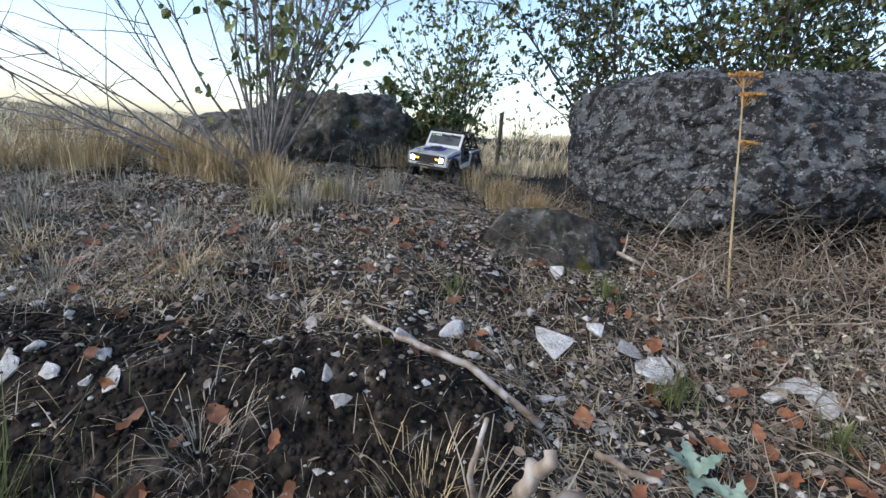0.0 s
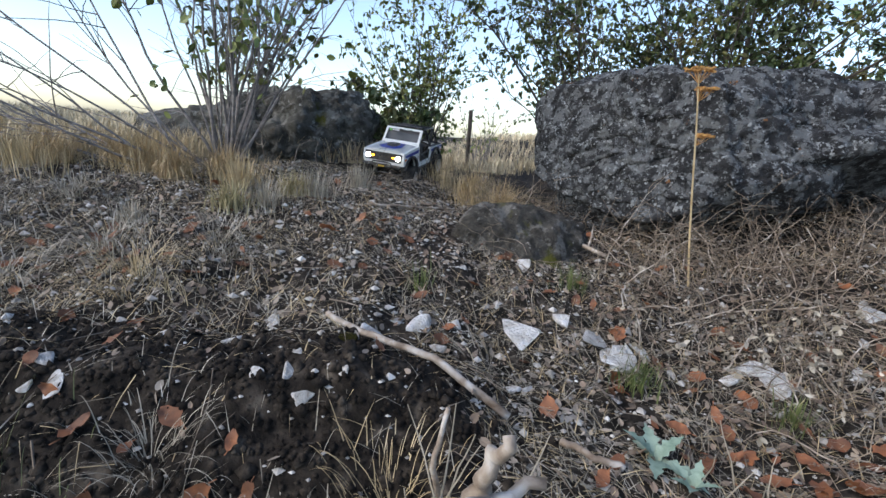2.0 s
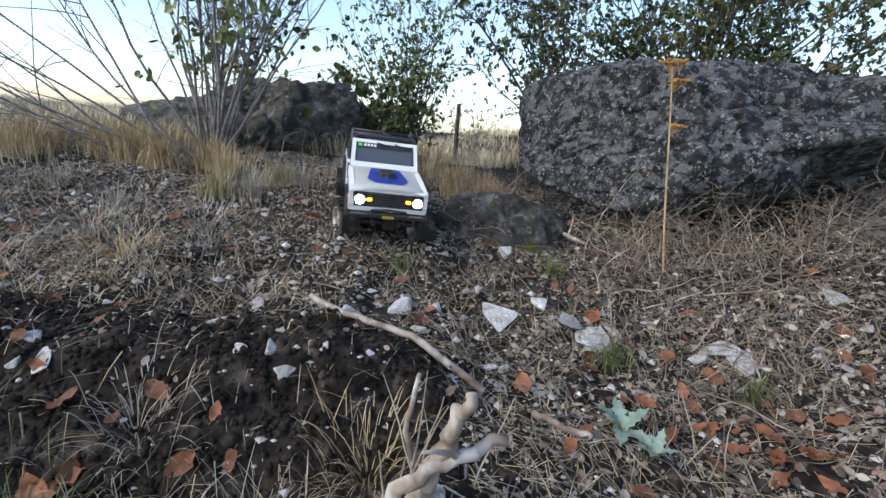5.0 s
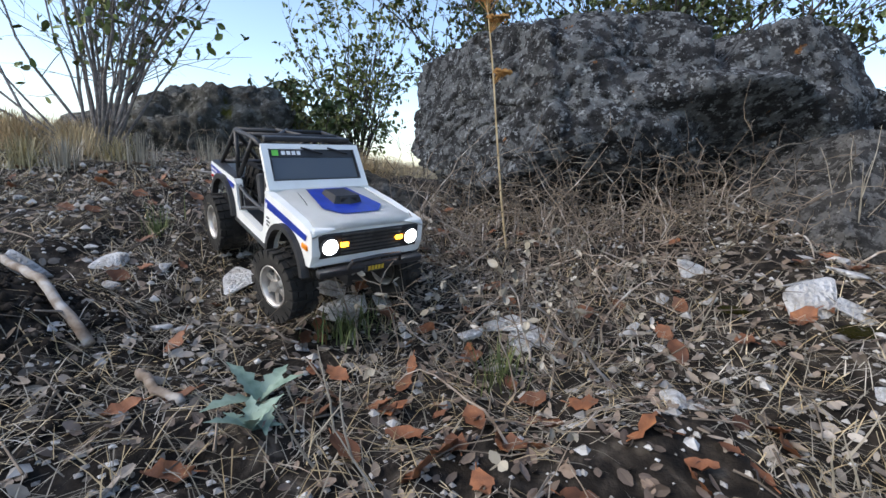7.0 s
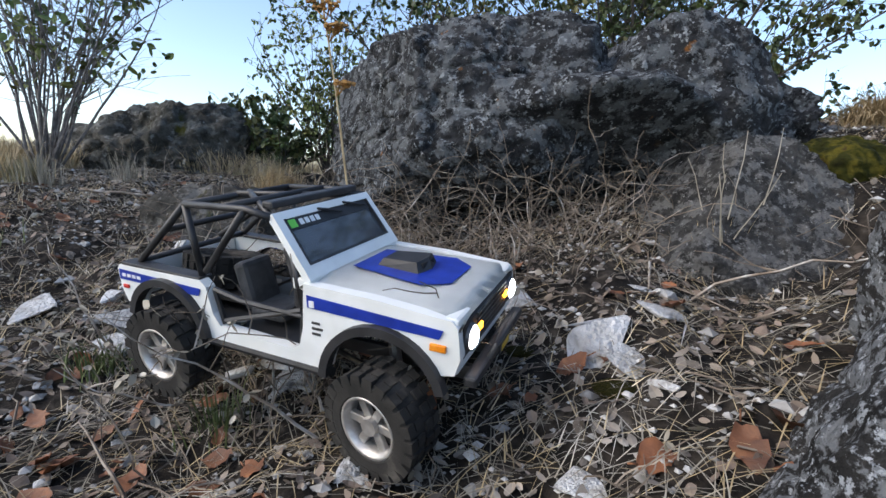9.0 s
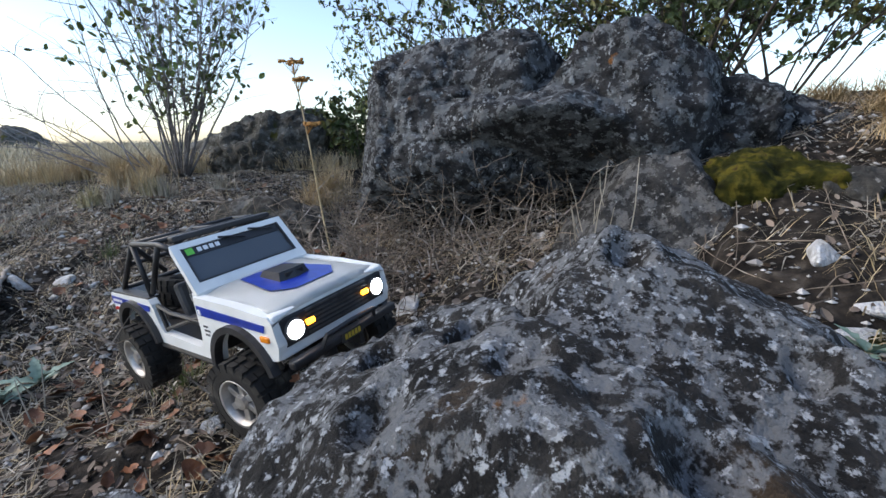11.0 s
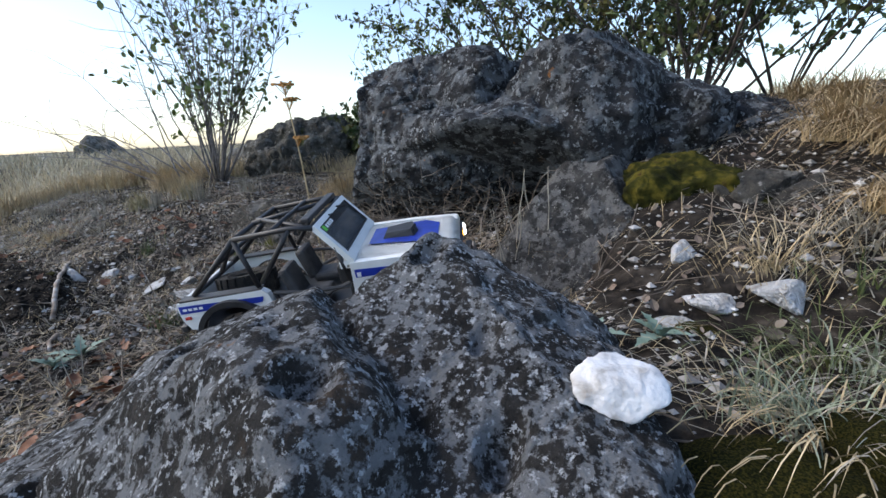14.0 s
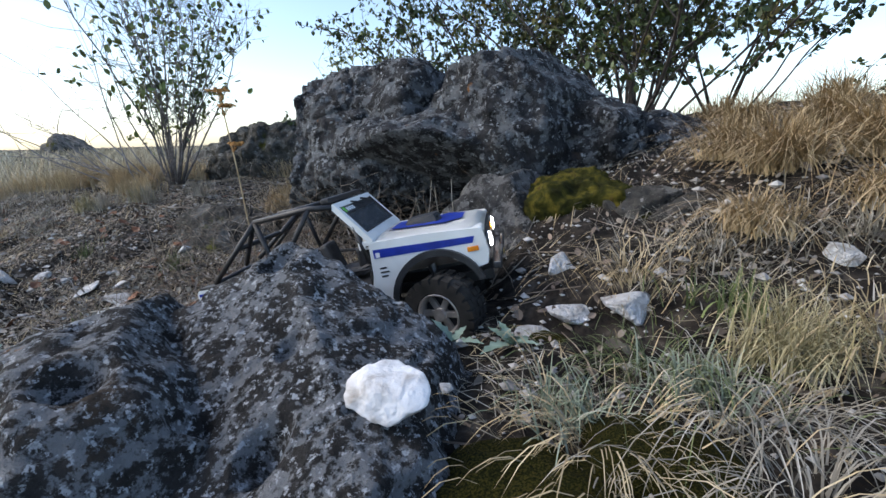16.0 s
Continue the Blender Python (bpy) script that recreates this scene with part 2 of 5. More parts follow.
PALESTRAW = shade("bleached_straw", [(0.3, (0.17, 0.15, 0.11)), (0.55, (0.34, 0.31, 0.25)), (0.7, (0.52, 0.49, 0.43))], 0.08, 0.8, 0.0, random_hue=0.4, island=True)
GOLD = shade("golden_straw", [(0.3, (0.26, 0.18, 0.09)), (0.55, (0.45, 0.34, 0.19)), (0.7, (0.62, 0.51, 0.34))], 0.08, 0.7, 0.0, random_hue=0.35, island=True)
PALEGOLD = shade("yellow_green_straw", [(0.3, (0.20, 0.17, 0.08)), (0.55, (0.38, 0.33, 0.18)), (0.7, (0.55, 0.50, 0.33))], 0.08, 0.7, 0.0, random_hue=0.35, island=True)
GREENGREY = shade("grey_green_blade", [(0.3, (0.14, 0.17, 0.10)), (0.55, (0.28, 0.32, 0.22)), (0.75, (0.45, 0.46, 0.36))], 0.05, 0.7, 0.0, random_hue=0.3, island=True)
GREEN = shade("green_blade", [(0.3, (0.05, 0.075, 0.02)), (0.6, (0.13, 0.16, 0.05)), (0.75, (0.26, 0.25, 0.10))], 0.05, 0.6, 0.0, random_hue=0.3, island=True)
SAGE = shade("thistle_leaf", [(0.3, (0.12, 0.19, 0.14)), (0.6, (0.25, 0.34, 0.27))], 0.02, 0.7, 0.3, 0.004)
LITTER = shade("leaf_litter", [(0.28, (0.06, 0.045, 0.035)), (0.42, (0.17, 0.125, 0.095)), (0.54, (0.19, 0.155, 0.12)), (0.70, (0.34, 0.31, 0.275))], 0.16, 0.75, 0.3, 0.006, random_hue=0.55, island=True)
RUSSET = shade("russet_leaf", [(0.3, (0.085, 0.035, 0.018)), (0.55, (0.22, 0.085, 0.035)), (0.75, (0.42, 0.19, 0.075))], 0.03, 0.65, 0.4, 0.005, random_hue=0.4)
LEAFGREEN = shade("bush_leaf", [(0.3, (0.07, 0.11, 0.03)), (0.5, (0.14, 0.185, 0.05)), (0.72, (0.30, 0.27, 0.08))], 0.15, 0.55, 0.0, random_hue=0.45, island=True)
LEAFDARK = shade("dark_bush_leaf", [(0.3, (0.03, 0.055, 0.018)), (0.55, (0.07, 0.10, 0.028)), (0.75, (0.20, 0.15, 0.04))], 0.2, 0.55, 0.0, random_hue=0.5, island=True)

TONE[0] = 1.0
WHITE = shade("white_paint", [(0.35, (0.74, 0.75, 0.72)), (0.6, (0.82, 0.83, 0.81))], 0.05, 0.32, 0.05, 0.002)
BLUE = shade("blue_decal", [(0.35, (0.008, 0.026, 0.24)), (0.6, (0.014, 0.040, 0.34))], 0.02, 0.35, 0.05, 0.002)
BLACK = shade("black_plastic", [(0.3, (0.012, 0.012, 0.013)), (0.6, (0.030, 0.030, 0.032))], 0.03, 0.5, 0.15, 0.002)
RUBBER = shade("dusty_rubber", [(0.3, (0.018, 0.017, 0.016)), (0.55, (0.035, 0.033, 0.030)), (0.75, (0.10, 0.09, 0.078))], 0.03, 0.9, 0.4, 0.003, spec=0.2)
ALLOY = shade("dusty_alloy", [(0.3, (0.30, 0.28, 0.26)), (0.6, (0.55, 0.53, 0.50))], 0.02, 0.42, 0.2, 0.003, metal=0.7)
STEEL = shade("dark_steel", [(0.3, (0.06, 0.06, 0.06)), (0.6, (0.16, 0.16, 0.16))], 0.02, 0.45, 0.1, 0.002, metal=0.8)
SEATCLOTH = shade("grey_vinyl", [(0.3, (0.03, 0.03, 0.032)), (0.6, (0.07, 0.07, 0.072))], 0.02, 0.65, 0.2, 0.003)
PRINT = shade("white_print", [(0.3, (0.70, 0.70, 0.70)), (0.6, (0.8, 0.8, 0.8))], 0.02, 0.5, 0)
LIME = shade("green_print", [(0.3, (0.10, 0.45, 0.05)), (0.6, (0.16, 0.6, 0.08))], 0.02, 0.5, 0)
YELLOW = shade("yellow_print", [(0.3, (0.55, 0.36, 0.03)), (0.6, (0.65, 0.45, 0.05))], 0.02, 0.5, 0)
RED = shade("red_lens", [(0.3, (0.40, 0.02, 0.02)), (0.6, (0.55, 0.04, 0.03))], 0.01, 0.25, 0)
ORANGE = shade("orange_lens", [(0.3, (0.70, 0.20, 0.01)), (0.6, (0.85, 0.30, 0.02))], 0.01, 0.25, 0)
HEADLIGHT = glow("lit_headlight", (0.95, 0.97, 1.0), 9.0)
INDICATOR = glow("lit_indicator", (1.0, 0.36, 0.02), 5.0)
GLASS, gn, gl, gb = nodes_of("smoked_glass")
gb.inputs["Base Color"].default_value = (0.10, 0.115, 0.13, 1)
gb.inputs["Roughness"].default_value = 0.06
gb.inputs["Transmission Weight"].default_value = 0.35
gb.inputs["IOR"].default_value = 1.8


# ---- ground ----
def graded(lo, hi, step, far):
    """Even steps between lo and hi, then ever longer ones out to far."""
    mid = list(np.arange(lo, hi, step))
    out, s, x = [], step, mid[-1]
    while x < far:
        s *= 1.28
        x += s
        out.append(x)
    back, s, x = [], step, mid[0]
    while x > -far:
        s *= 1.28
        x -= s
        back.append(x)
    return back[::-1] + mid + out


def build_ground():
    xs, ys = graded(-1.7, 2.5, 0.014, 900), graded(-0.5, 2.3, 0.014, 900)
    nx, ny = len(xs), len(ys)
    v = [(x, y, ground_z(x, y)) for y in ys for x in xs]
    f = [(j * nx + i, j * nx + i + 1, (j + 1) * nx + i + 1, (j + 1) * nx + i) for j in range(ny - 1) for i in range(nx - 1)]
    geo = Geo()
    geo.v, geo.f = v, f
    return thing("ground", "dark stony soil with dry litter on a slope", "ground", geo=geo, material=SOIL, smooth=True, kind="structure")


build_ground()


# ---- rocks ----
def rock_geo(radii, seed, rough=0.16, facet=0.5, detail=5, fine=0.02):
    """A stone: a ball cut by random planes, then broken up by noise at several sizes."""
    rng = random.Random(seed)
    bm = bmesh.new()
    bmesh.ops.create_icosphere(bm, subdivisions=detail, radius=1)
    planes = []
    for _ in range(14):
        n = Vector((rng.gauss(0, 1), rng.gauss(0, 1), rng.gauss(0, 0.8))).normalized()
        planes.append((n, rng.uniform(0.62, 0.95)))
    off = Vector((seed * 1.37, seed * 0.71, seed * 2.13))
    big = max(radii)
    for p in bm.verts:
        d = p.co.normalized()
        r = 1.0
        for n, h in planes:
            k = d.dot(n)
            if k > 0.05:
                r = min(r, 1 + facet * (h / k - 1)) if h / k < 1 else r
        q = Vector((d.x * radii[0], d.y * radii[1], d.z * radii[2])) * r
        r2 = 1 + rough * fbm(q + off, big * 0.55, 4)
        r2 += rough * 0.35 * (0.35 - abs(noise.noise((q + off) / (big * 0.22))))
        p.co = q * r2 + d * fine * big * fbm(q + off, big * 0.07, 3)
    return bm


def boulder(name, label, at, radii, seed, material, rough=0.16, facet=0.5, detail=5, turn=(0, 0, 0), fine=0.02):
    ob = thing(name, label, "rock", geo=rock_geo(radii, seed, rough, facet, detail, fine), material=material, smooth=True)
    ob.matrix_basis = pose(*at, *turn)
    return ob


def lump(centre, radii, cuts, seed, rough=0.05, fine=0.010, detail=6, power=2.6, crease=0.02, pits=()):
    """One mass of a rock: a squarish ball cut by planes (normal, point on it), then weathered."""
    c, off = Vector(centre), Vector((seed * 1.37, seed * 0.71, seed * 2.13))
    planes = []
    for n, p in cuts:
        n = Vector(n).normalized()
        planes.append((n, max(0.02, n.dot(Vector(p) - c))))
    rng = random.Random(seed)
    for _ in range(7):
        n = Vector((rng.gauss(0, 1), rng.gauss(0, 1), rng.gauss(0, 0.8))).normalized()
        reach = Vector((n.x * radii[0], n.y * radii[1], n.z * radii[2])).length
        planes.append((n, reach * rng.uniform(0.82, 1.0)))
    bm = bmesh.new()
    bmesh.ops.create_icosphere(bm, subdivisions=detail, radius=1)
    for v in bm.verts:
        d = v.co.normalized()
        r = 1 / (sum(abs(d[i] / radii[i]) ** power for i in range(3)) ** (1 / power))
        for n, h in planes:
            k = d.dot(n)
            if k > 0.01:
                r = min(r, h / k)
        q = c + d * r
        w = q + off
        # broad swells, split layers that dip gently, and flaky grain
        push = rough * fbm(w, 0.22, 3)
        push -= crease * max(0.0, 0.10 - abs(noise.noise(Vector((w.x * 0.8 + 0.5 * w.z, w.y * 0.8, w.z * 2.2 - 0.6 * w.x)) / 0.13))) * 10
        cell = noise.voronoi(w / 0.11)[0]
        push += fine * 1.2 * (min(cell[1] - cell[0], 0.4) - 0.2) + fine * fbm(w, 0.035, 4)
        q = q + d * push
        for (px, py, pr, deep) in pits:
            k = math.hypot((q.x - px), (q.y - py) * 0.75) / pr
            if k < 1 and d.z > 0:
                q.z -= deep * (1 - k * k) ** 1.5
        v.co = q
    return bm


def massif(name, label, material, lumps):
    g = Geo()
    for one in lumps:
        g.take(lump(*one[:4], **one[4]))
    return thing(name, label, "rock", geo=g, material=material, smooth=True)


massif("boulder", "big grey boulder with pale and orange lichen", BOULDER, [
    ((0.88, 1.42, 0.55), (0.50, 0.42, 0.27), [((-0.03, -0.93, 0.37), (1.05, 1.09, 0.65)), ((-0.02, -0.74, 0.67), (1.0, 1.03, 0.60)), ((-0.80, -0.58, 0.14), (0.74, 1.19, 0.57)), ((-0.95, 0.1, 0.22), (0.43, 1.6, 0.58)), ((-0.60, -0.2, 0.77), (0.53, 1.45, 0.75)),
        ((-0.03, -0.03, 0.99), (0.80, 1.20, 0.765)), ((-0.1, -0.75, -0.65), (0.90, 0.99, 0.45)), ((0.75, 0.1, 0.65), (1.235, 1.2, 0.735))], 5, dict(rough=0.03, crease=0.014, detail=7)),
    ((1.43, 1.32, 0.61), (0.24, 0.30, 0.24), [((-0.82, -0.15, 0.55), (1.29, 1.2, 0.69)), ((-0.25, -0.92, 0.30), (1.37, 1.075, 0.64)), ((0.30, -0.85, 0.42), (1.50, 1.08, 0.67)), ((0.58, -0.1, 0.81), (1.56, 1.15, 0.695)),
        ((-0.15, -0.08, 0.98), (1.44, 1.15, 0.758)), ((0.1, -0.62, -0.78), (1.45, 1.00, 0.510)), ((0.92, -0.25, 0.3), (1.63, 1.2, 0.58))], 8, dict(rough=0.02, crease=0.010)),
    ((1.17, 1.18, 0.46), (0.42, 0.32, 0.22), [((-0.38, -0.80, 0.46), (1.12, 0.985, 0.545)), ((0.42, -0.45, 0.79), (1.39, 0.955, 0.550)), ((0.05, -0.56, -0.83), (1.31, 0.940, 0.580)), ((-0.1, -0.3, 0.95), (1.15, 1.08, 0.610)), ((0, -0.25, -0.97), (1.25, 1.15, 0.29)), ((-0.5, -0.6, -0.62), (1.0, 0.93, 0.45))], 14, dict(rough=0.012, crease=0.006)),
    ((1.00, 1.56, 0.34), (0.46, 0.36, 0.26), [((0.0, -0.9, 0.1), (1.0, 1.30, 0.35))], 19, dict(rough=0.05, detail=5)),
    ((1.675, 1.30, 0.53), (0.11, 0.16, 0.12), [((0.4, -0.2, 0.88), (1.68, 1.25, 0.632))], 23, dict(rough=0.02, detail=5)),
])
massif("end_rock", "dark rock at the boulder's end", BOULDER, [((1.82, 1.46, 0.49), (0.12, 0.15, 0.12), [((0.3, -0.3, 0.9), (1.81, 1.40, 0.595))], 63, dict(rough=0.02, detail=5))])
PITS = [(1.626, 0.255, 0.020, 0.028), (1.475, 0.415, 0.022, 0.028), (1.30, 0.34, 0.022, 0.024), (1.365, 0.20, 0.02, 0.02), (1.51, 0.20, 0.024, 0.024), (1.327, 0.27, 0.020, 0.028), (1.385, 0.285, 0.018, 0.026), (1.263, 0.30, 0.014, 0.018), (1.294, 0.305, 0.016, 0.018),
        (1.405, 0.365, 0.022, 0.026), (1.374, 0.415, 0.02, 0.02), (1.345, 0.30, 0.013, 0.018), (1.25, 0.37, 0.016, 0.016), (1.58, 0.33, 0.016, 0.016), (1.45, 0.30, 0.015, 0.014), (1.56, 0.24, 0.016, 0.014), (1.22, 0.31, 0.016, 0.018), (1.43, 0.235, 0.02, 0.016)]
massif("rock", "low dark dome of rock spotted with white lichen", DOME, [
    ((1.55, 0.31, 0.20), (0.23, 0.22, 0.26), [((0.0, -0.45, 0.89), (1.55, 0.277, 0.360)), ((-0.60, -0.12, 0.79), (1.415, 0.40, 0.395)), ((0.40, 0.12, 0.90), (1.55, 0.40, 0.405)), ((0.9, -0.2, 0.35), (1.735, 0.3, 0.33)), ((0.05, 0.90, 0.42), (1.47, 0.455, 0.425)), ((0.1, -0.85, 0.52), (1.55, 0.16, 0.29))], 12,
        dict(rough=0.006, fine=0.006, crease=0.004, detail=7, power=4.0, pits=PITS)),
    ((1.40, 0.26, 0.13), (0.20, 0.17, 0.28), [((-0.36, -0.05, 0.93), (1.31, 0.28, 0.366)), ((-0.93, -0.05, 0.36), (1.222, 0.22, 0.30)), ((-0.05, 0.80, 0.60), (1.31, 0.375, 0.345)), ((-0.1, -0.8, 0.6), (1.33, 0.14, 0.33))], 17,
        dict(rough=0.006, fine=0.006, crease=0.004, detail=7, power=4.0, pits=PITS)),
    ((1.17, 0.13, 0.10), (0.15, 0.10, 0.17), [((-0.30, -0.1, 0.95), (1.18, 0.13, 0.25))], 29, dict(rough=0.01, fine=0.006, crease=0.004, power=3.0)),
])
massif("slab_rock", "leaning grey stone slab with a pale worn foot", SLAB, [
    ((1.56, 1.0, 0.26), (0.26, 0.26, 0.30), [((-0.03, -0.80, 0.60), (1.55, 0.88, 0.39)), ((0.75, -0.12, 0.65), (1.622, 0.88, 0.385)), ((-0.75, -0.20, 0.62), (1.44, 0.90, 0.41)), ((-0.1, 0.1, 0.97), (1.53, 0.96, 0.480))], 22, dict(rough=0.012, fine=0.007, crease=0.005))])
massif("mossy_rock", "pale edged rock ledge under dry grass", LEDGE, [((1.82, 0.96, 0.37), (0.10, 0.10, 0.09), [((0.1, -0.6, 0.8), (1.81, 0.91, 0.43))], 33, dict(rough=0.02, detail=5))])
boulder("buried_rock", "brown half-buried rock in the path", (0.30, 1.20, 0.18), (0.25, 0.20, 0.15), 44, LEDGE, 0.16, 0.6, 6, (0, 0, 25))
massif("back_rock", "flat dark lichened rock behind the shrub", BACKROCK, [((-0.80, 2.32, 0.38), (0.64, 0.34, 0.30), [((-0.2, -0.2, 0.95), (-0.78, 2.2, 0.63))], 51, dict(rough=0.08, fine=0.02, detail=6, crease=0.03))])
boulder("moss_mat", "yellow-green moss mat covering a rock ledge", (1.70, 1.00, 0.405), (0.15, 0.12, 0.075), 81, MOSS, 0.3, 0.4, 6, (8, 6, -12), 0.03)
boulder("far_rock", "grey rock on the far grass field", (-7.6, 3.9, 0.42), (0.5, 0.4, 0.42), 71, BACKROCK, 0.2, 0.7, 4)


# ---- truck ----
TRUCK = tagged(new("toy_truck"), "white radio-controlled toy truck with blue stripes and open roll cage", "toy truck")


def arc(cx, cz, r, a0, a1, n):
    return [(cx + r * math.cos(radians(a0 + (a1 - a0) * i / n)), cz + r * math.sin(radians(a0 + (a1 - a0) * i / n))) for i in range(n + 1)]


def side_outline():
    pts = [(-0.222, 0.108), (-0.230, 0.125), (-0.232, 0.150), (-0.228, 0.155), (-0.088, 0.157), (-0.080, 0.150), (-0.074, 0.120), (-0.064, 0.106), (0.038, 0.102), (0.048, 0.108), (0.054, 0.130), (0.058, 0.178)]
    pts += [(0.14, 0.176), (0.216, 0.170), (0.222, 0.164), (0.225, 0.135), (0.220, 0.118)]
    pts += arc(0.146, 0.082, 0.064, 30, 172, 12)
    pts += [(0.078, 0.086), (-0.078, 0.086)]
    pts += arc(-0.146, 0.084, 0.060, 12, 160, 12)
    return pts


def build_truck():
    for s in (-1, 1):
        panel = part("side_panel", Geo().prism(side_outline(), s * 0.081, s * 0.093), WHITE, TRUCK, "white painted body side")
        for x0, x1, z0, z1, nm in ((0.062, 0.205, 0.150, 0.163, "front"), (-0.228, -0.092, 0.137, 0.150, "rear")):
            g = Geo()
            yy = s * 0.0935
            g.prism([(x0, z0 + (0.004 if nm == "front" else 0)), (x1, z0 + 0.001), (x1 + 0.004, z1 - 0.003), (x0, z1 + (0.004 if nm == "front" else 0))], yy, yy + s * 0.0008)
            part("stripe", g, BLUE, panel, "blue side stripe")
        g = Geo()
        for k in range(4):
            x = -0.222 + k * 0.009
            g.box(x, x + 0.006, min(s * 0.0943, s * 0.0950), max(s * 0.0943, s * 0.0950), 0.1415, 0.1455)
        part("lettering", g, PRINT, panel, "white lettering bars")
        g = Geo()
        g.box(0.065, 0.071, min(s * 0.0943, s * 0.095), max(s * 0.0943, s * 0.095), 0.155, 0.162)
        part("emblem", g, PRINT, panel, "white emblem")
        g = Geo()
        for k in range(3):
            g.box(0.066, 0.076 + 0.003 * (k % 2), min(s * 0.093, s * 0.0938), max(s * 0.093, s * 0.0938), 0.125 + 0.006 * k, 0.1275 + 0.006 * k)
        part("badge", g, STEEL, panel, "small grey badge bars")
        y0, y1 = sorted((s * 0.092, s * 0.0955))
        part("side_marker", Geo().box(0.196, 0.212, y0, y1, 0.139, 0.146, 0.001), ORANGE, panel, "orange side marker")
        part("rear_marker", Geo().box(-0.224, -0.214, y0, y1, 0.126, 0.131, 0.001), RED, panel, "red side marker")
        for cx, cz, r, a0, a1, nm in ((0.146, 0.082, 0.064, 15, 178, "f"), (-0.146, 0.084, 0.060, 5, 168, "r")):
            inner, outer = arc(cx, cz, r - 0.003, a0, a1, 16), arc(cx, cz, r + 0.006, a0, a1, 16)
            y0, y1 = s * 0.090, s * 0.101
            part("fender_flare", Geo().prism(inner + outer[::-1], y0, y1), BLACK, TRUCK, "black plastic fender flare")
        part("rock_slider", Geo().tube([(-0.085, s * 0.089, 0.084), (0.085, s * 0.089, 0.084)], 0.006, sides=8), BLACK, TRUCK, "black rock slider")
        g = Geo()
        g.tube([(-0.072, s * 0.088, 0.148), (-0.03, s * 0.090, 0.142), (0.052, s * 0.088, 0.140)], 0.0032, sides=6)
        g.tube([(-0.060, s * 0.088, 0.112), (0.050, s * 0.088, 0.146)], 0.0032, sides=6)
        g.tube([(-0.072, s * 0.088, 0.148), (-0.062, s * 0.088, 0.108)], 0.0032, sides=6)
        g.tube([(0.052, s * 0.088, 0.146), (0.048, s * 0.088, 0.108)], 0.0032, sides=6)
        part("tube_door", g, BLACK, TRUCK, "black tube half door")
    # hood with a crowned skin
    bm = bmesh.new()
    nx, ny, grid = 10, 12, []
    for i in range(nx + 1):
        for j in range(ny + 1):
            u, w = i / nx, j / ny * 2 - 1
            x = 0.052 + 0.172 * u
            z = 0.1815 - 0.0045 * u - 0.009 * abs(w) ** 4 - 0.007 * max(0, u - 0.9) * 10 * (0.3 + 0.7 * u)
            grid.append(bm.verts.new((x, w * 0.0925, z)))
    for i in range(nx):
        for j in range(ny):
            a = i * (ny + 1) + j
            bm.faces.new((grid[a], grid[a + ny + 1], grid[a + ny + 2], grid[a + 1]))
    bmesh.ops.solidify(bm, geom=bm.faces[:], thickness=0.004)
    hood = part("hood", bm, WHITE, TRUCK, "white hood with a blue panel", smooth=True)
    part("hood_panel", Geo().add([(0.078, -0.036, 0.1832), (0.165, -0.050, 0.1805), (0.190, -0.030, 0.1795), (0.190, 0.030, 0.1795), (0.165, 0.050, 0.1805), (0.078, 0.036, 0.1832)], [(0, 1, 2, 3, 4, 5)]), BLUE, hood, "blue hood decal")
    g = Geo()
    g.add([(0.098, -0.020, 0.181), (0.150, -0.024, 0.180), (0.156, 0.0, 0.180), (0.150, 0.024, 0.180), (0.098, 0.020, 0.181),
           (0.104, -0.016, 0.190), (0.146, -0.020, 0.192), (0.150, 0.0, 0.193), (0.146, 0.020, 0.192), (0.104, 0.016, 0.190)],
          [(5, 6, 7, 8, 9), (0, 1, 6, 5), (1, 2, 7, 6), (2, 3, 8, 7), (3, 4, 9, 8), (4, 0, 5, 9)])
    scoop = part("hood_scoop", g, BLACK, hood, "black hood scoop")
    part("scoop_mouth", Geo().box(0.1475, 0.1515, -0.014, 0.014, 0.1835, 0.1895, 0.001), RUBBER, scoop)
    # nose: grille, lamps, valance
    part("front_panel", Geo().box(0.205, 0.222, -0.091, 0.091, 0.116, 0.171, 0.004), WHITE, TRUCK, "white front panel")
    grille = part("grille", Geo().box(0.218, 0.2245, -0.084, 0.084, 0.129, 0.165, 0.004), BLACK, TRUCK, "black grille")
    for k in range(6):
        z = 0.1335 + k * 0.0055
        part("slat", Geo().box(0.2235, 0.2265, -0.050, 0.050, z, z + 0.0022), STEEL, grille)
    for s in (-1, 1):
        ring = part("headlight", Geo().tube([(0.2225, s * 0.068, 0.147), (0.228, s * 0.068, 0.147)], 0.0140, 0.0132, sides=20), STEEL, TRUCK, "round lit headlight")
        part("lens", Geo().tube([(0.2275, s * 0.068, 0.147), (0.2300, s * 0.068, 0.147), (0.2312, s * 0.068, 0.147)], 0.0118, 0.007, sides=20), HEADLIGHT, ring, "white glowing lens")
        part("indicator", Geo().box(0.2245, 0.2285, s * 0.046 - 0.006, s * 0.046 + 0.006, 0.1445, 0.1515, 0.0015), INDICATOR, TRUCK, "lit orange indicator")
    bumper = part("front_bumper", Geo().box(0.226, 0.239, -0.088, 0.088, 0.106, 0.117, 0.003), BLACK, TRUCK, "black front bumper")
    part("bull_bar", Geo().tube([(0.236, -0.046, 0.112), (0.242, -0.040, 0.128), (0.243, 0, 0.130), (0.242, 0.040, 0.128), (0.236, 0.046, 0.112)], 0.003, sides=8), BLACK, bumper)
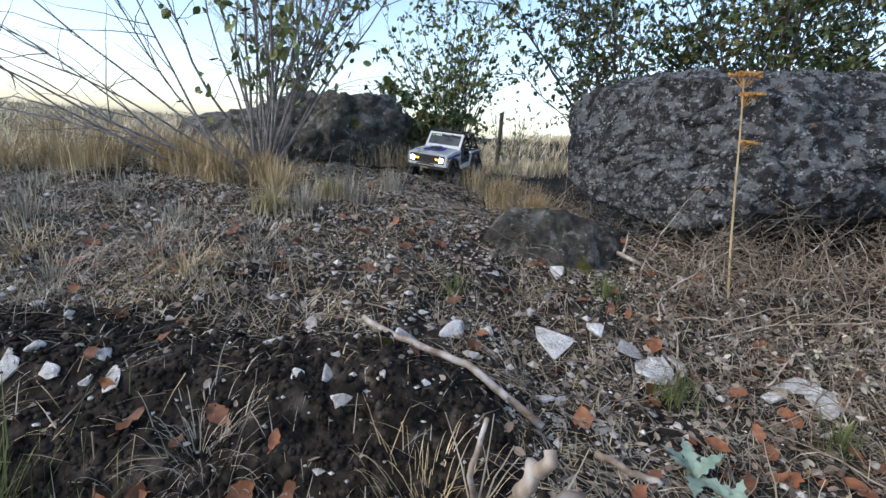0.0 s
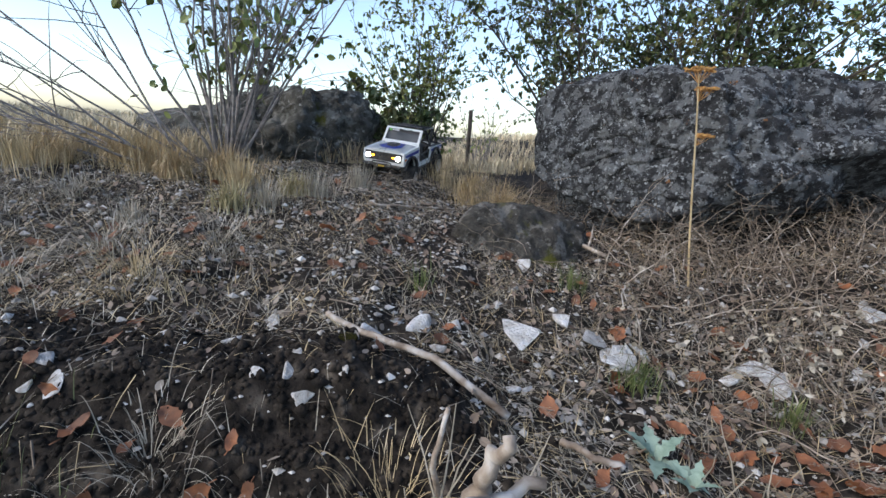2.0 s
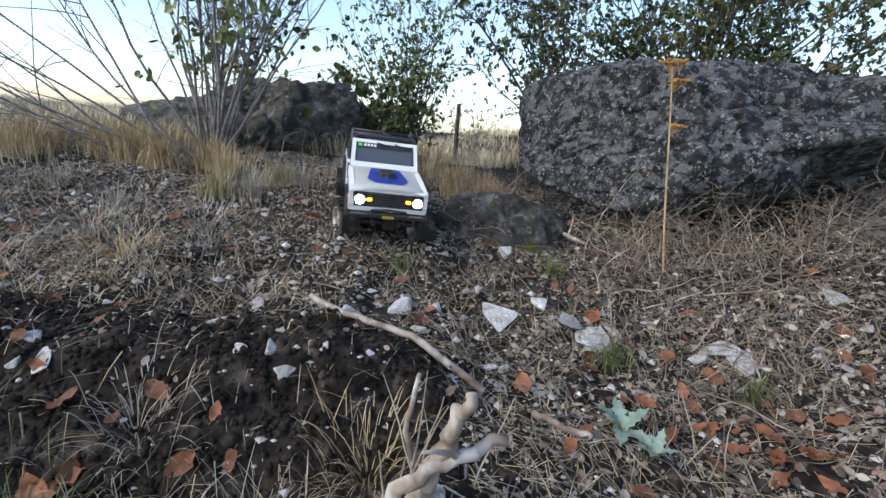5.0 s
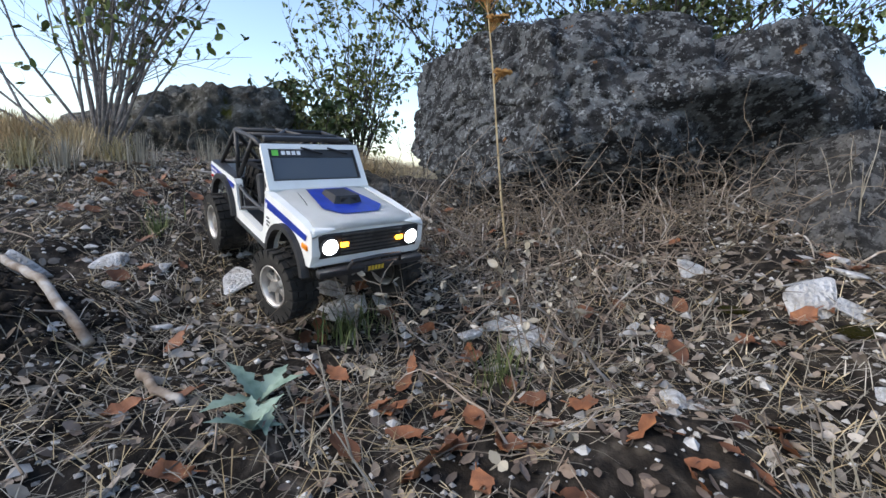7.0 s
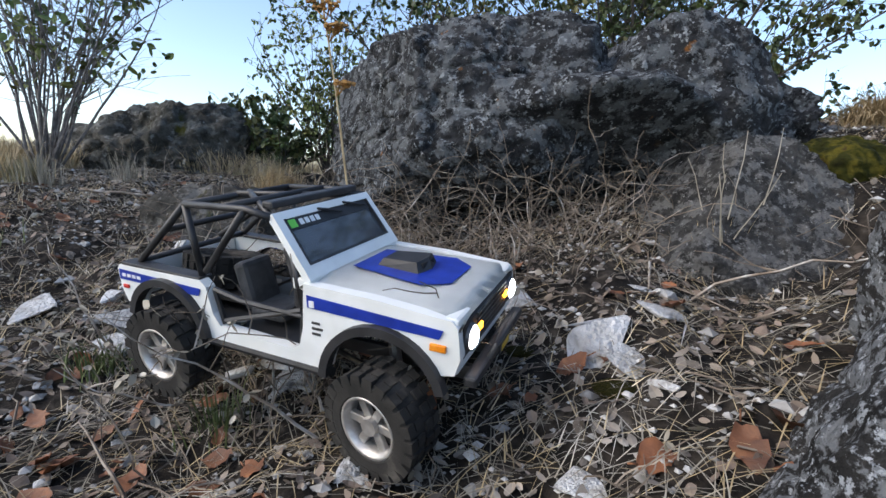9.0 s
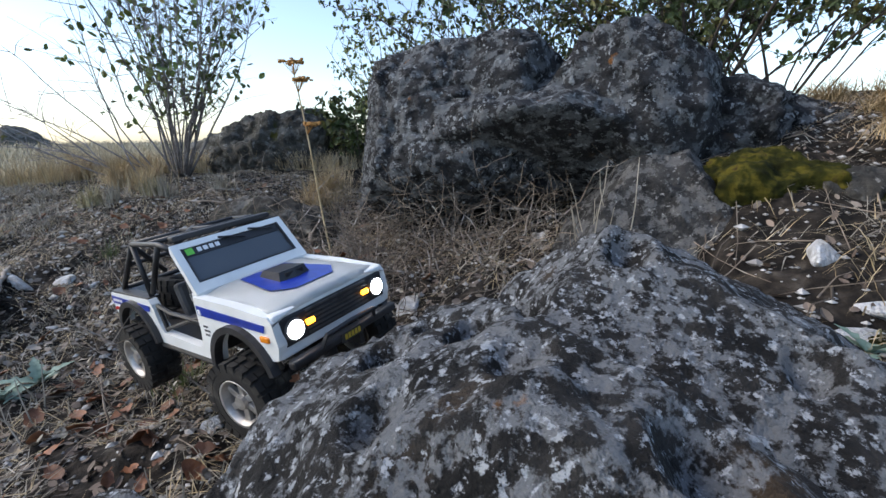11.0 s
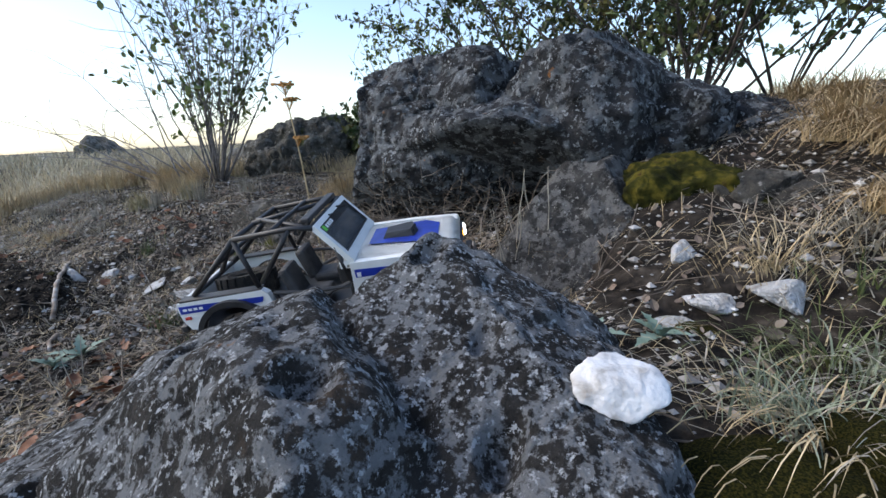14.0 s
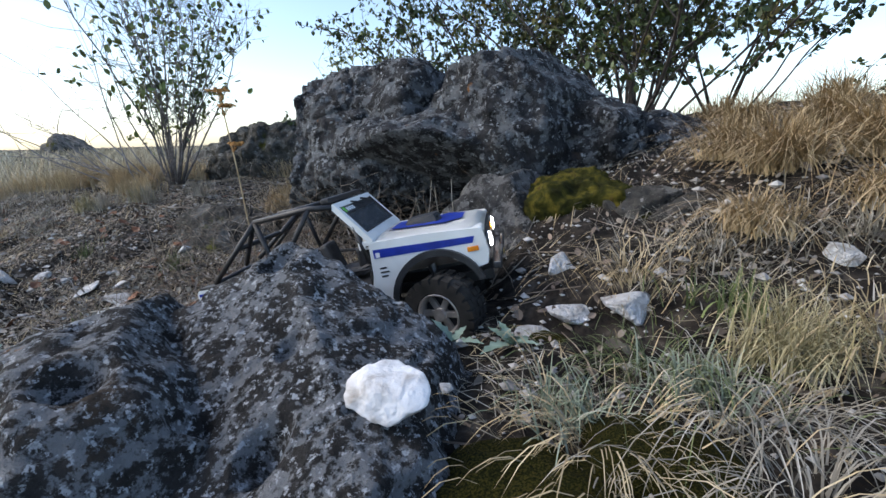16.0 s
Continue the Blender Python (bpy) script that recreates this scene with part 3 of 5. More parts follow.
    plate = part("number_plate", Geo().box(0.2392, 0.2412, -0.018, 0.018, 0.106, 0.118, 0.0005), BLACK, bumper, "black plate with yellow bars")
    g = Geo()
    for k in range(5):
        g.box(0.2414, 0.2419, -0.0135 + k * 0.0056, -0.0095 + k * 0.0056, 0.1085, 0.1155)
    part("plate_bars", g, YELLOW, plate)
    part("rear_bumper", Geo().box(-0.246, -0.234, -0.086, 0.086, 0.100, 0.112, 0.003), BLACK, TRUCK, "black rear bumper")
    part("tailgate", Geo().box(-0.234, -0.226, -0.082, 0.082, 0.106, 0.154, 0.003), WHITE, TRUCK, "white tailgate")
    # windshield
    g = Geo()

    def on_glass(u, w):
        """u across -1 to 1, w up 0 to 1."""
        return (0.060 - 0.044 * w, u * (0.089 - 0.003 * w), 0.180 + 0.059 * w)

    def slab(u0, u1, w0, w1, t0, t1):
        n = Vector((0.80, 0, 0.60))
        c = [Vector(on_glass(u, w)) for u, w in ((u0, w0), (u1, w0), (u1, w1), (u0, w1))]
        v = [p + n * t0 for p in c] + [p + n * t1 for p in c]
        return v, [(3, 2, 1, 0), (4, 5, 6, 7), (0, 1, 5, 4), (1, 2, 6, 5), (2, 3, 7, 6), (3, 0, 4, 7)]

    for a in ((-1, 1, -0.03, 0.17), (-1, 1, 0.90, 1.02), (-1, -0.88, 0.17, 0.90), (0.88, 1, 0.17, 0.90)):
        g.add(*slab(*a, -0.004, 0.004))
    shield = part("windshield_frame", g, WHITE, TRUCK, "white windshield frame")
    part("windshield", Geo().add(*slab(-0.86, 0.86, 0.2, 0.88, -0.0008, 0.0008)), GLASS, shield, "smoked windshield glass")
    g = Geo()
    for a in ((-0.88, 0.88, 0.165, 0.20), (-0.88, -0.85, 0.20, 0.90), (0.85, 0.88, 0.20, 0.90)):
        g.add(*slab(*a, -0.002, 0.0046))
    part("seal", g, BLACK, shield, "black rubber seal")
    band = part("sun_band", Geo().add(*slab(-0.86, 0.86, 0.72, 0.90, 0.001, 0.0022)), BLACK, shield, "black sun band with printed bars")
    part("logo", Geo().add(*slab(-0.82, -0.70, 0.75, 0.88, 0.0023, 0.0030)), LIME, band, "green emblem")
    g = Geo()
    for k in range(4):
        g.add(*slab(-0.64 + k * 0.10, -0.57 + k * 0.10, 0.77, 0.86, 0.0023, 0.0028))
    part("bars", g, PRINT, band)
    for u in (-0.25, 0.30):
        a, b = Vector(on_glass(u, 0.93)), Vector(on_glass(u + 0.42, 0.80))
        part("wiper", Geo().tube([a + Vector((0.004, 0, 0.003)), b + Vector((0.005, 0, 0.003))], 0.0016, sides=5), BLACK, shield)
    part("cowl", Geo().box(0.040, 0.064, -0.088, 0.088, 0.168, 0.181, 0.002), WHITE, TRUCK)
    # cage
    tubes = []
    for s in (-1, 1):
        tubes += [[(0.016, s * 0.084, 0.238), (-0.020, s * 0.083, 0.243), (-0.110, s * 0.082, 0.240)],
                  [(-0.110, s * 0.082, 0.240), (-0.205, s * 0.080, 0.160)],
                  [(-0.110, s * 0.082, 0.240), (-0.095, s * 0.083, 0.158)],
                  [(-0.020, s * 0.083, 0.243), (-0.088, s * 0.083, 0.165)],
                  [(0.016, s * 0.084, 0.238), (-0.110, -s * 0.01, 0.242)],
                  [(-0.115, s * 0.080, 0.236), (-0.185, s * 0.02, 0.172)],
                  [(0.040, s * 0.084, 0.205), (0.050, s * 0.086, 0.150)]]
    tubes += [[(-0.110, -0.082, 0.240), (-0.110, 0.082, 0.240)], [(-0.05, -0.083, 0.243), (-0.05, 0.083, 0.243)], [(0.012, -0.084, 0.238), (0.012, 0.084, 0.238)],
              [(-0.205, -0.08, 0.160), (-0.205, 0.08, 0.160)], [(-0.150, -0.081, 0.206), (-0.150, 0.081, 0.206)]]
    for t in tubes:
        part("cage_tube", Geo().tube(t, 0.0040, sides=8), BLACK, TRUCK, "black roll cage tube", smooth=True)
    part("light_bar", Geo().box(-0.004, 0.010, -0.076, 0.076, 0.244, 0.252, 0.002), BLACK, TRUCK, "black roof bar")
    # cabin
    part("cabin_floor", Geo().box(-0.225, 0.05, -0.080, 0.080, 0.096, 0.101), BLACK, TRUCK, "dark cabin floor")
    part("dashboard", Geo().box(0.030, 0.055, -0.079, 0.079, 0.140, 0.172, 0.005), BLACK, TRUCK, "black dashboard")
    part("firewall", Geo().box(0.052, 0.060, -0.080, 0.080, 0.090, 0.172), BLACK, TRUCK)
    part("bed_rail", Geo().box(-0.226, -0.090, -0.092, -0.074, 0.155, 0.159, 0.001), BLACK, TRUCK)
    part("bed_rail", Geo().box(-0.226, -0.090, 0.074, 0.092, 0.155, 0.159, 0.001), BLACK, TRUCK)
    for s in (-1, 1):
        seat = part("seat", Geo().box(-0.050, 0.000, s * 0.040 - 0.024, s * 0.040 + 0.024, 0.108, 0.124, 0.006), SEATCLOTH, TRUCK, "grey vinyl seat")
        g = Geo().box(-0.009, 0.009, -0.023, 0.023, 0, 0.058, 0.006)
        g.v = [tuple(pose(-0.050, s * 0.040, 0.116, 0, -14, 0) @ Vector(p)) for p in g.v]
        part("seat_back", g, SEATCLOTH, seat)
    part("steering_wheel", Geo().tube([(0.018 + 0.006 * math.sin(a), 0.040 + 0.015 * math.cos(a), 0.165 + 0.013 * math.sin(a)) for a in np.linspace(0, 2 * math.pi, 17)], 0.0022, sides=6), BLACK, TRUCK)
    spare = part("spare_tyre", tyre_geo(0.050, 0.040), RUBBER, TRUCK, "knobbly spare tyre lying in the bed")
    spare.matrix_local = pose(-0.160, 0, 0.134, 78, 0, 0)
    # underside
    for s in (-1, 1):
        part("chassis_rail", Geo().box(-0.215, 0.222, s * 0.030 - 0.004, s * 0.030 + 0.004, 0.078, 0.094, 0.001), BLACK, TRUCK)
    part("skid_plate", Geo().box(-0.05, 0.05, -0.035, 0.035, 0.066, 0.080, 0.003), BLACK, TRUCK)
    for x in (0.146, -0.146):
        axle = part("axle", Geo().tube([(x, -0.078, 0.060), (x, 0.078, 0.060)], 0.008, sides=10), BLACK, TRUCK, "black axle")
        part("differential", Geo().box(x - 0.018, x + 0.018, 0.0, 0.034, 0.044, 0.077, 0.006), BLACK, axle)
        for s in (-1, 1):
            part("link", Geo().tube([(x, s * 0.045, 0.056), (x * 0.35, s * 0.032, 0.072)], 0.0035, sides=6), STEEL, TRUCK)
            part("shock", Geo().tube([(x, s * 0.056, 0.066), (x * 0.9, s * 0.046, 0.120)], 0.0065, sides=8), STEEL, TRUCK, "steel shock absorber")
    for x in (0.146, -0.146):
        part("wheel_well", Geo().box(x - 0.062, x + 0.062, -0.046, 0.046, 0.112, 0.116), BLACK, TRUCK)


def tyre_geo(r, w):
    """A fat tyre about the y axis, with two rows of lugs and side blocks."""
    g, n = Geo(), 40
    prof = [(0.53, -0.40), (0.62, -0.50), (0.86, -0.50), (0.94, -0.44), (0.955, -0.2), (0.955, 0.2), (0.94, 0.44), (0.86, 0.50), (0.62, 0.50), (0.53, 0.40)]
    m = len(prof)
    v = [(r * a * math.cos(2 * math.pi * i / n), w * b, r * a * math.sin(2 * math.pi * i / n)) for i in range(n) for a, b in prof]
    g.add(v, [(i * m + j, i * m + (j + 1) % m, (i + 1) % n * m + (j + 1) % m, (i + 1) % n * m + j) for i in range(n) for j in range(m)])
    lugs = 22
    for i in range(lugs):
        for s in (-1, 1):
            a = 2 * math.pi * (i + (0.5 if s > 0 else 0)) / lugs
            turn = Matrix.Rotation(-a, 4, "Y")
            for y0, y1, x0, x1, tw in ((0.05, 0.27, 0.94, 1.0, 0.10), (0.31, 0.51, 0.80, 1.0, 0.12)):
                b = Geo().box(r * x0, r * x1, min(s * y0, s * y1) * w, max(s * y0, s * y1) * w, -r * tw * 0.9, r * tw * 0.7)
                g.add([turn @ Vector(p) for p in b.v], b.f)
    return g


def build_wheel(x, s):
    """One wheel, its axis along y, outer face towards s."""
    wheel = part("wheel", tyre_geo(0.055, 0.044), RUBBER, TRUCK, "wheel with a dusty knobbly tyre")
    rim = Geo()
    n = 28
    prof = [(0.033, 0.019), (0.0325, 0.0215), (0.0295, 0.0205), (0.027, 0.012), (0.027, -0.018), (0.033, -0.020)]
    m = len(prof)
    v = [(a * math.cos(2 * math.pi * i / n), s * b, a * math.sin(2 * math.pi * i / n)) for i in range(n) for a, b in prof]
    rim.add(v, [(i * m + j, i * m + j + 1, (i + 1) % n * m + j + 1, (i + 1) % n * m + j) for i in range(n) for j in range(m - 1)])
    part("rim", rim, ALLOY, wheel, "dusty alloy rim", smooth=True)
    disc = Geo()
    for k in range(6):
        turn = Matrix.Rotation(2 * math.pi * k / 6, 4, "Y")
        b = Geo().box(0.008, 0.028, min(s * 0.008, s * 0.014), max(s * 0.008, s * 0.014), -0.0045, 0.0045, 0.001)
        disc.add([turn @ Vector(p) for p in b.v], b.f)
    part("spoke_star", disc, ALLOY, wheel, "six alloy spokes")
    hub = part("hub", Geo().tube([(0, s * 0.006, 0), (0, s * 0.019, 0)], 0.0105, 0.009, sides=12), ALLOY, wheel)
    part("brake_disc", Geo().tube([(0, s * 0.002, 0), (0, s * 0.006, 0)], 0.0265, sides=20), BLACK, wheel)
    wheel.location = (x, s * 0.096, 0.058)
    return wheel


build_truck()
WHEELS = [(build_wheel(x, s), x, s) for x in (0.146, -0.146) for s in (-1, 1)]

# seconds, x, y, z, roll, pitch (nose down), heading, steering
DRIVE = [
    (0, -0.037, 2.048, 0.292, -2.7, 6.2, -112.0, -8),
    (0.8, -0.059, 2.021, 0.289, -2.7, 5.9, -112.0, -8),
    (1.5, -0.085, 1.977, 0.293, -4.0, 7.9, -113.0, -4),
    (2, -0.084, 1.952, 0.295, -4.2, 8.0, -111.1, 6),
    (2.6, -0.095, 1.840, 0.288, -3.4, 8.7, -103.1, 10),
    (3.2, -0.136, 1.597, 0.259, -1.6, 8.3, -91.2, 8),
    (4.2, -0.096, 1.329, 0.254, -1.6, 10.1, -85.3, 6),
    (5.5, -0.006, 0.971, 0.201, -3.1, 10.9, -71.4, 22),
    (6.1, 0.181, 0.872, 0.172, -1.2, 12.0, -56.6, 22),
    (6.5, 0.266, 0.822, 0.145, 1.1, 12.4, -51.0, 20),
    (7, 0.333, 0.757, 0.132, 4.0, 12.2, -45.4, 10),
    (7.6, 0.473, 0.697, 0.110, 6.5, 9.5, -38.1, 22),
    (8.2, 0.620, 0.630, 0.104, 3.7, 2.0, -25.8, -14),
    (9, 0.811, 0.580, 0.101, 6.8, 1.5, -15.9, -10),
    (9.5, 0.934, 0.535, 0.097, 9.0, 1.4, -17.4, -6),
    (9.9, 0.989, 0.513, 0.142, 7.8, -3.8, -14.5, -4),
    (10.3, 1.008, 0.518, 0.151, 7.9, -4.7, -12.4, 0),
    (11.4, 0.884, 0.495, 0.145, 3.2, -5.0, -9.8, 10),
    (12.4, 0.843, 0.527, 0.144, 2.6, -3.4, -11.3, 18),
    (13, 1.062, 0.585, 0.176, 4.9, -7.0, 9.8, 22),
    (13.5, 1.115, 0.579, 0.188, 5.8, -6.7, 16.6, 22),
    (14, 1.199, 0.576, 0.197, 7.3, -7.3, 27.4, 18),
    (14.5, 1.259, 0.581, 0.214, 8.5, -7.1, 35.7, 0),
    (15, 1.417, 0.637, 0.217, 0.6, -4.5, 20.2, -22),
    (15.5, 1.422, 0.645, 0.226, 0.9, -10.0, 24.6, -24),
    (16, 1.428, 0.643, 0.224, -1.0, -11.3, 21.2, -20),
]


def drive_at(t):
    for a, b in zip(DRIVE, DRIVE[1:]):
        if t <= b[0]:
            k = (t - a[0]) / (b[0] - a[0])
            return [u + (w - u) * k for u, w in zip(a, b)]
    return list(DRIVE[-1])


def motions():
    walk(TRUCK, [(t, pose(x, y, z, rx, ry, rz)) for t, x, y, z, rx, ry, rz, _ in DRIVE])
    times = [i * 0.1 for i in range(161)]
    for wheel, wx, s in WHEELS:
        rows, turned, before = [], 0.0, None
        for t in times:
            _, x, y, z, rx, ry, rz, steer = drive_at(t)
            m = pose(x, y, z, rx, ry, rz)
            here = m @ Vector((wx, s * 0.096, 0))
            if before is not None:
                way = (here - before).dot((m.to_3x3() @ Vector((1, 0, 0))).normalized())
                turned += math.degrees(way / 0.055)
            before = here
            droop = pose(wx, s * 0.096, 0.058 + s * (0.004 if wx > 0 else -0.004) * math.sin(t * 2.3), 0, 0, steer if wx > 0 else 0)
            rows.append((t, droop @ pose(0, 0, 0, 0, turned, 0)))
        walk(wheel, rows)


# ---- woody plants ----
def crooked(foot, way, length, bend, rng, steps=6, sag=0.0):
    """Points of a wandering branch."""
    p, d, out = Vector(foot), Vector(way).normalized(), [Vector(foot)]
    for _ in range(steps):
        d = (d + Vector((rng.gauss(0, bend), rng.gauss(0, bend), rng.gauss(0, bend) - sag))).normalized()
        p = p + d * (length / steps)
        out.append(p.copy())
    return out


def along(points, k):
    i = min(int(k * (len(points) - 1)), len(points) - 2)
    return points[i].lerp(points[i + 1], k * (len(points) - 1) - i)


def leafed(g, where, size, rng, flat=0.9):
    m = Matrix.Translation(where) @ Euler((rng.gauss(0, flat), rng.gauss(0.3, flat), rng.uniform(0, 6.28))).to_matrix().to_4x4()
    s = size * rng.uniform(0.6, 1.25)
    g.leaf(m @ Matrix.Translation((s * 0.5, 0, 0)), s, s * rng.uniform(0.55, 0.8), rng.uniform(0.0, 0.5), 3)


def shrub(label, foot, stems, height, spread, leaf_size, leaves, seed, bark, leaf_mat, lean=(0, 0), thick=0.009, low=0.35, splits=5, droop=0.0):
    rng = random.Random(seed)
    base = Vector((foot[0], foot[1], ground_z(*foot, fine=False) - 0.02))
    ob = tagged(new("shrub"), label, "shrub")
    ob.location = base
    crown, twigs = Geo(), Geo()
    tips = []
    for k in range(stems):
        a = rng.uniform(0, 6.28)
        out = rng.uniform(0.15, 1.0) * spread
        start = Vector((math.cos(a) * 0.06 * out, math.sin(a) * 0.06 * out, 0)) * (2.0 if spread > 0.5 else 1.2)
        way = Vector((math.cos(a) * out + lean[0], math.sin(a) * out + lean[1], 1.0))
        pts = crooked(start, way, height * rng.uniform(0.7, 1.1), 0.10, rng, 9, droop)
        part("stem", Geo().tube(pts, thick * rng.uniform(0.6, 1.1), thick * 0.18, sides=6), bark, ob, smooth=True)
        for _ in range(splits):
            q = rng.uniform(low, 0.95)
            p = along(pts, q)
            side = Vector((rng.gauss(0, 1), rng.gauss(0, 1), rng.uniform(0.1, 1.0)))
            branch = crooked(p, side + way * 0.6, height * rng.uniform(0.16, 0.34), 0.16, rng, 5, droop)
            twigs.tube(branch, thick * 0.30, thick * 0.09, sides=4)
            tips.append(branch)
            for _ in range(2):
                b2 = crooked(along(branch, rng.uniform(0.3, 0.9)), Vector((rng.gauss(0, 1), rng.gauss(0, 1), rng.uniform(-0.2, 0.8))), height * rng.uniform(0.06, 0.15), 0.2, rng, 4)
                twigs.tube(b2, thick * 0.14, thick * 0.06, sides=3)
                tips.append(b2)
    for _ in range(leaves):
        b = tips[int(rng.random() * len(tips))]
        leafed(crown, along(b, rng.uniform(0.25, 1.0)) + Vector((rng.gauss(0, 0.004), rng.gauss(0, 0.004), -0.004)), leaf_size, rng)
    tagged(part("brushwood", twigs, bark, ob), kind="stuff")
    tagged(part("crown", crown, leaf_mat, ob, "small yellowing green leaves"), kind="stuff")
    return ob


shrub("thin-stemmed grey shrub with few yellowing leaves", (-0.76, 1.62), 30, 1.35, 0.42, 0.034, 1000, 3, BARK, LEAFGREEN, (0.10, 0.0), 0.0062, 0.22, 10)
shrub("small leafy green shrub behind the path", (-0.02, 2.75), 26, 1.0, 0.36, 0.025, 3200, 8, DARKBARK, LEAFGREEN, (0, 0), 0.006, 0.12, 7)
shrub("low dense green shrub behind the path", (-0.24, 2.50), 18, 0.5, 0.9, 0.032, 2200, 9, DARKBARK, LEAFDARK, (0, 0), 0.005, 0.1, 6)
shrub("dark spreading leafy bush behind the boulder", (1.62, 2.35), 22, 1.35, 1.05, 0.025, 11000, 15, DARKBARK, LEAFDARK, (-0.18, 0), 0.009, 0.15, 14)
shrub("dark leafy bush beside the boulder", (1.05, 2.55), 14, 1.25, 0.85, 0.026, 4600, 16, DARKBARK, LEAFDARK, (-0.1, 0), 0.010, 0.25, 12)
shrub("drooping leafy branches of a bush", (2.05, 2.40), 11, 1.1, 1.1, 0.025, 3200, 17, DARKBARK, LEAFDARK, (0.45, -0.1), 0.006, 0.2, 12, 0.02)
shrub("pale twiggy shrub in the distance", (0.55, 4.2), 16, 0.75, 0.7, 0.03, 200, 18, BARK, LEAFGREEN, (0, 0), 0.005, 0.2, 6)


def bare_branches(seed, count, foot, way, length, thick, label, material=BARK):
    rng = random.Random(seed)
    for _ in range(count):
        x, y = foot[0] + rng.gauss(0, 0.05), foot[1] + rng.gauss(0, 0.05)
        base = Vector((x, y, ground_z(x, y) - 0.01))
        ob = tagged(new("branch"), label, "branch", "bare branches")
        ob.location = base
        pts = crooked((0, 0, 0), Vector(way) + Vector((rng.gauss(0, 0.15), rng.gauss(0, 0.15), rng.gauss(0, 0.15))), length * rng.uniform(0.6, 1.1), 0.10, rng, 8)
        part("limb", Geo().tube(pts, thick, thick * 0.25, sides=5), material, ob, smooth=True)
        g = Geo()
        for _ in range(7):
            b = crooked(along(pts, rng.uniform(0.25, 0.95)), Vector(way) + Vector((rng.gauss(0, 0.8), rng.gauss(0, 0.8), rng.gauss(0, 0.8))), length * rng.uniform(0.12, 0.3), 0.14, rng, 5)
            g.tube(b, thick * 0.4, thick * 0.12, sides=4)
        tagged(part("brushwood", g, material, ob), kind="stuff")


bare_branches(5, 9, (-0.80, 1.52), (-1.0, -0.35, 0.55), 1.25, 0.005, "bare grey branch reaching out of a shrub")
bare_branches(6, 4, (-0.95, 1.50), (-1.0, 0.1, 0.12), 0.8, 0.0035, "bare grey branch reaching low over grass")


def bramble(foot, count, height, spread, seed, label, seedheads=0, material=None):
    """A tangle of thin dry stalks."""
    rng = random.Random(seed)
    z = ground_z(foot[0], foot[1], fine=False) - 0.01
    ob = tagged(new("dry_shrub"), label, "dry shrub")
    ob.location = (foot[0], foot[1], z)
    g, heads, main = Geo(), Geo(), Geo()
    for k in range(count):
        x, y = rng.gauss(0, spread * 0.5), rng.gauss(0, spread * 0.38)
        p = Vector((x, y, ground_z(foot[0] + x, foot[1] + y, fine=False) - z))
        way = Vector((x * 1.5 + rng.gauss(0, 0.4), y * 1.5 + rng.gauss(0, 0.4), rng.uniform(0.35, 1.3)))
        pts = crooked(p, way, height * rng.uniform(0.5, 1.2), 0.28, rng, 8, 0.04)
        (main if k % 5 == 0 else g).tube(pts, 0.0022 if k % 5 == 0 else 0.0011, 0.0005, sides=4)
        for _ in range(4):
            b = crooked(along(pts, rng.uniform(0.3, 1)), Vector((rng.gauss(0, 1), rng.gauss(0, 1), rng.uniform(-0.3, 1))), height * rng.uniform(0.12, 0.4), 0.22, rng, 4)
            g.tube(b, 0.0009, 0.0004, sides=3)
            if heads is not None and rng.random() < seedheads:
                e = b[-1]
                for _ in range(3):
                    leafed(heads, e, 0.012, rng, 0.6)
    tagged(part("stalk_tangle", main, DEADWOOD if material is None else material, ob), kind="stuff")
    tagged(part("brushwood", g, TWIG if material is None else material, ob), kind="stuff")
    if heads.v:
        tagged(part("seed_fluff", heads, PALESTRAW, ob, "pale dry seed heads"), kind="stuff")
    return ob


bramble((0.76, 0.97), 115, 0.27, 0.36, 4, "tangled dry brown bramble in front of the boulder")
bramble((1.02, 0.95), 100, 0.26, 0.34, 5, "tangled dry brown bramble under the boulder")
bramble((0.62, 0.72), 34, 0.20, 0.26, 6, "dry stalks with pale seed heads", 0.5)
bramble((0.80, 0.56), 26, 0.22, 0.22, 7, "dry stalks with pale seed heads", 0.6)
bramble((0.42, 1.45), 50, 0.16, 0.35, 8, "dry twigs at the boulder's foot")
bramble((-0.45, 1.95), 60, 0.20, 0.6, 9, "dry twigs and stalks beside the shrub")
bramble((1.28, 0.98), 40, 0.18, 0.2, 10, "dry weeds under the overhanging boulder")
bramble((0.30, 1.75), 50, 0.2, 0.5, 11, "dry stalks along the path", 0.1)


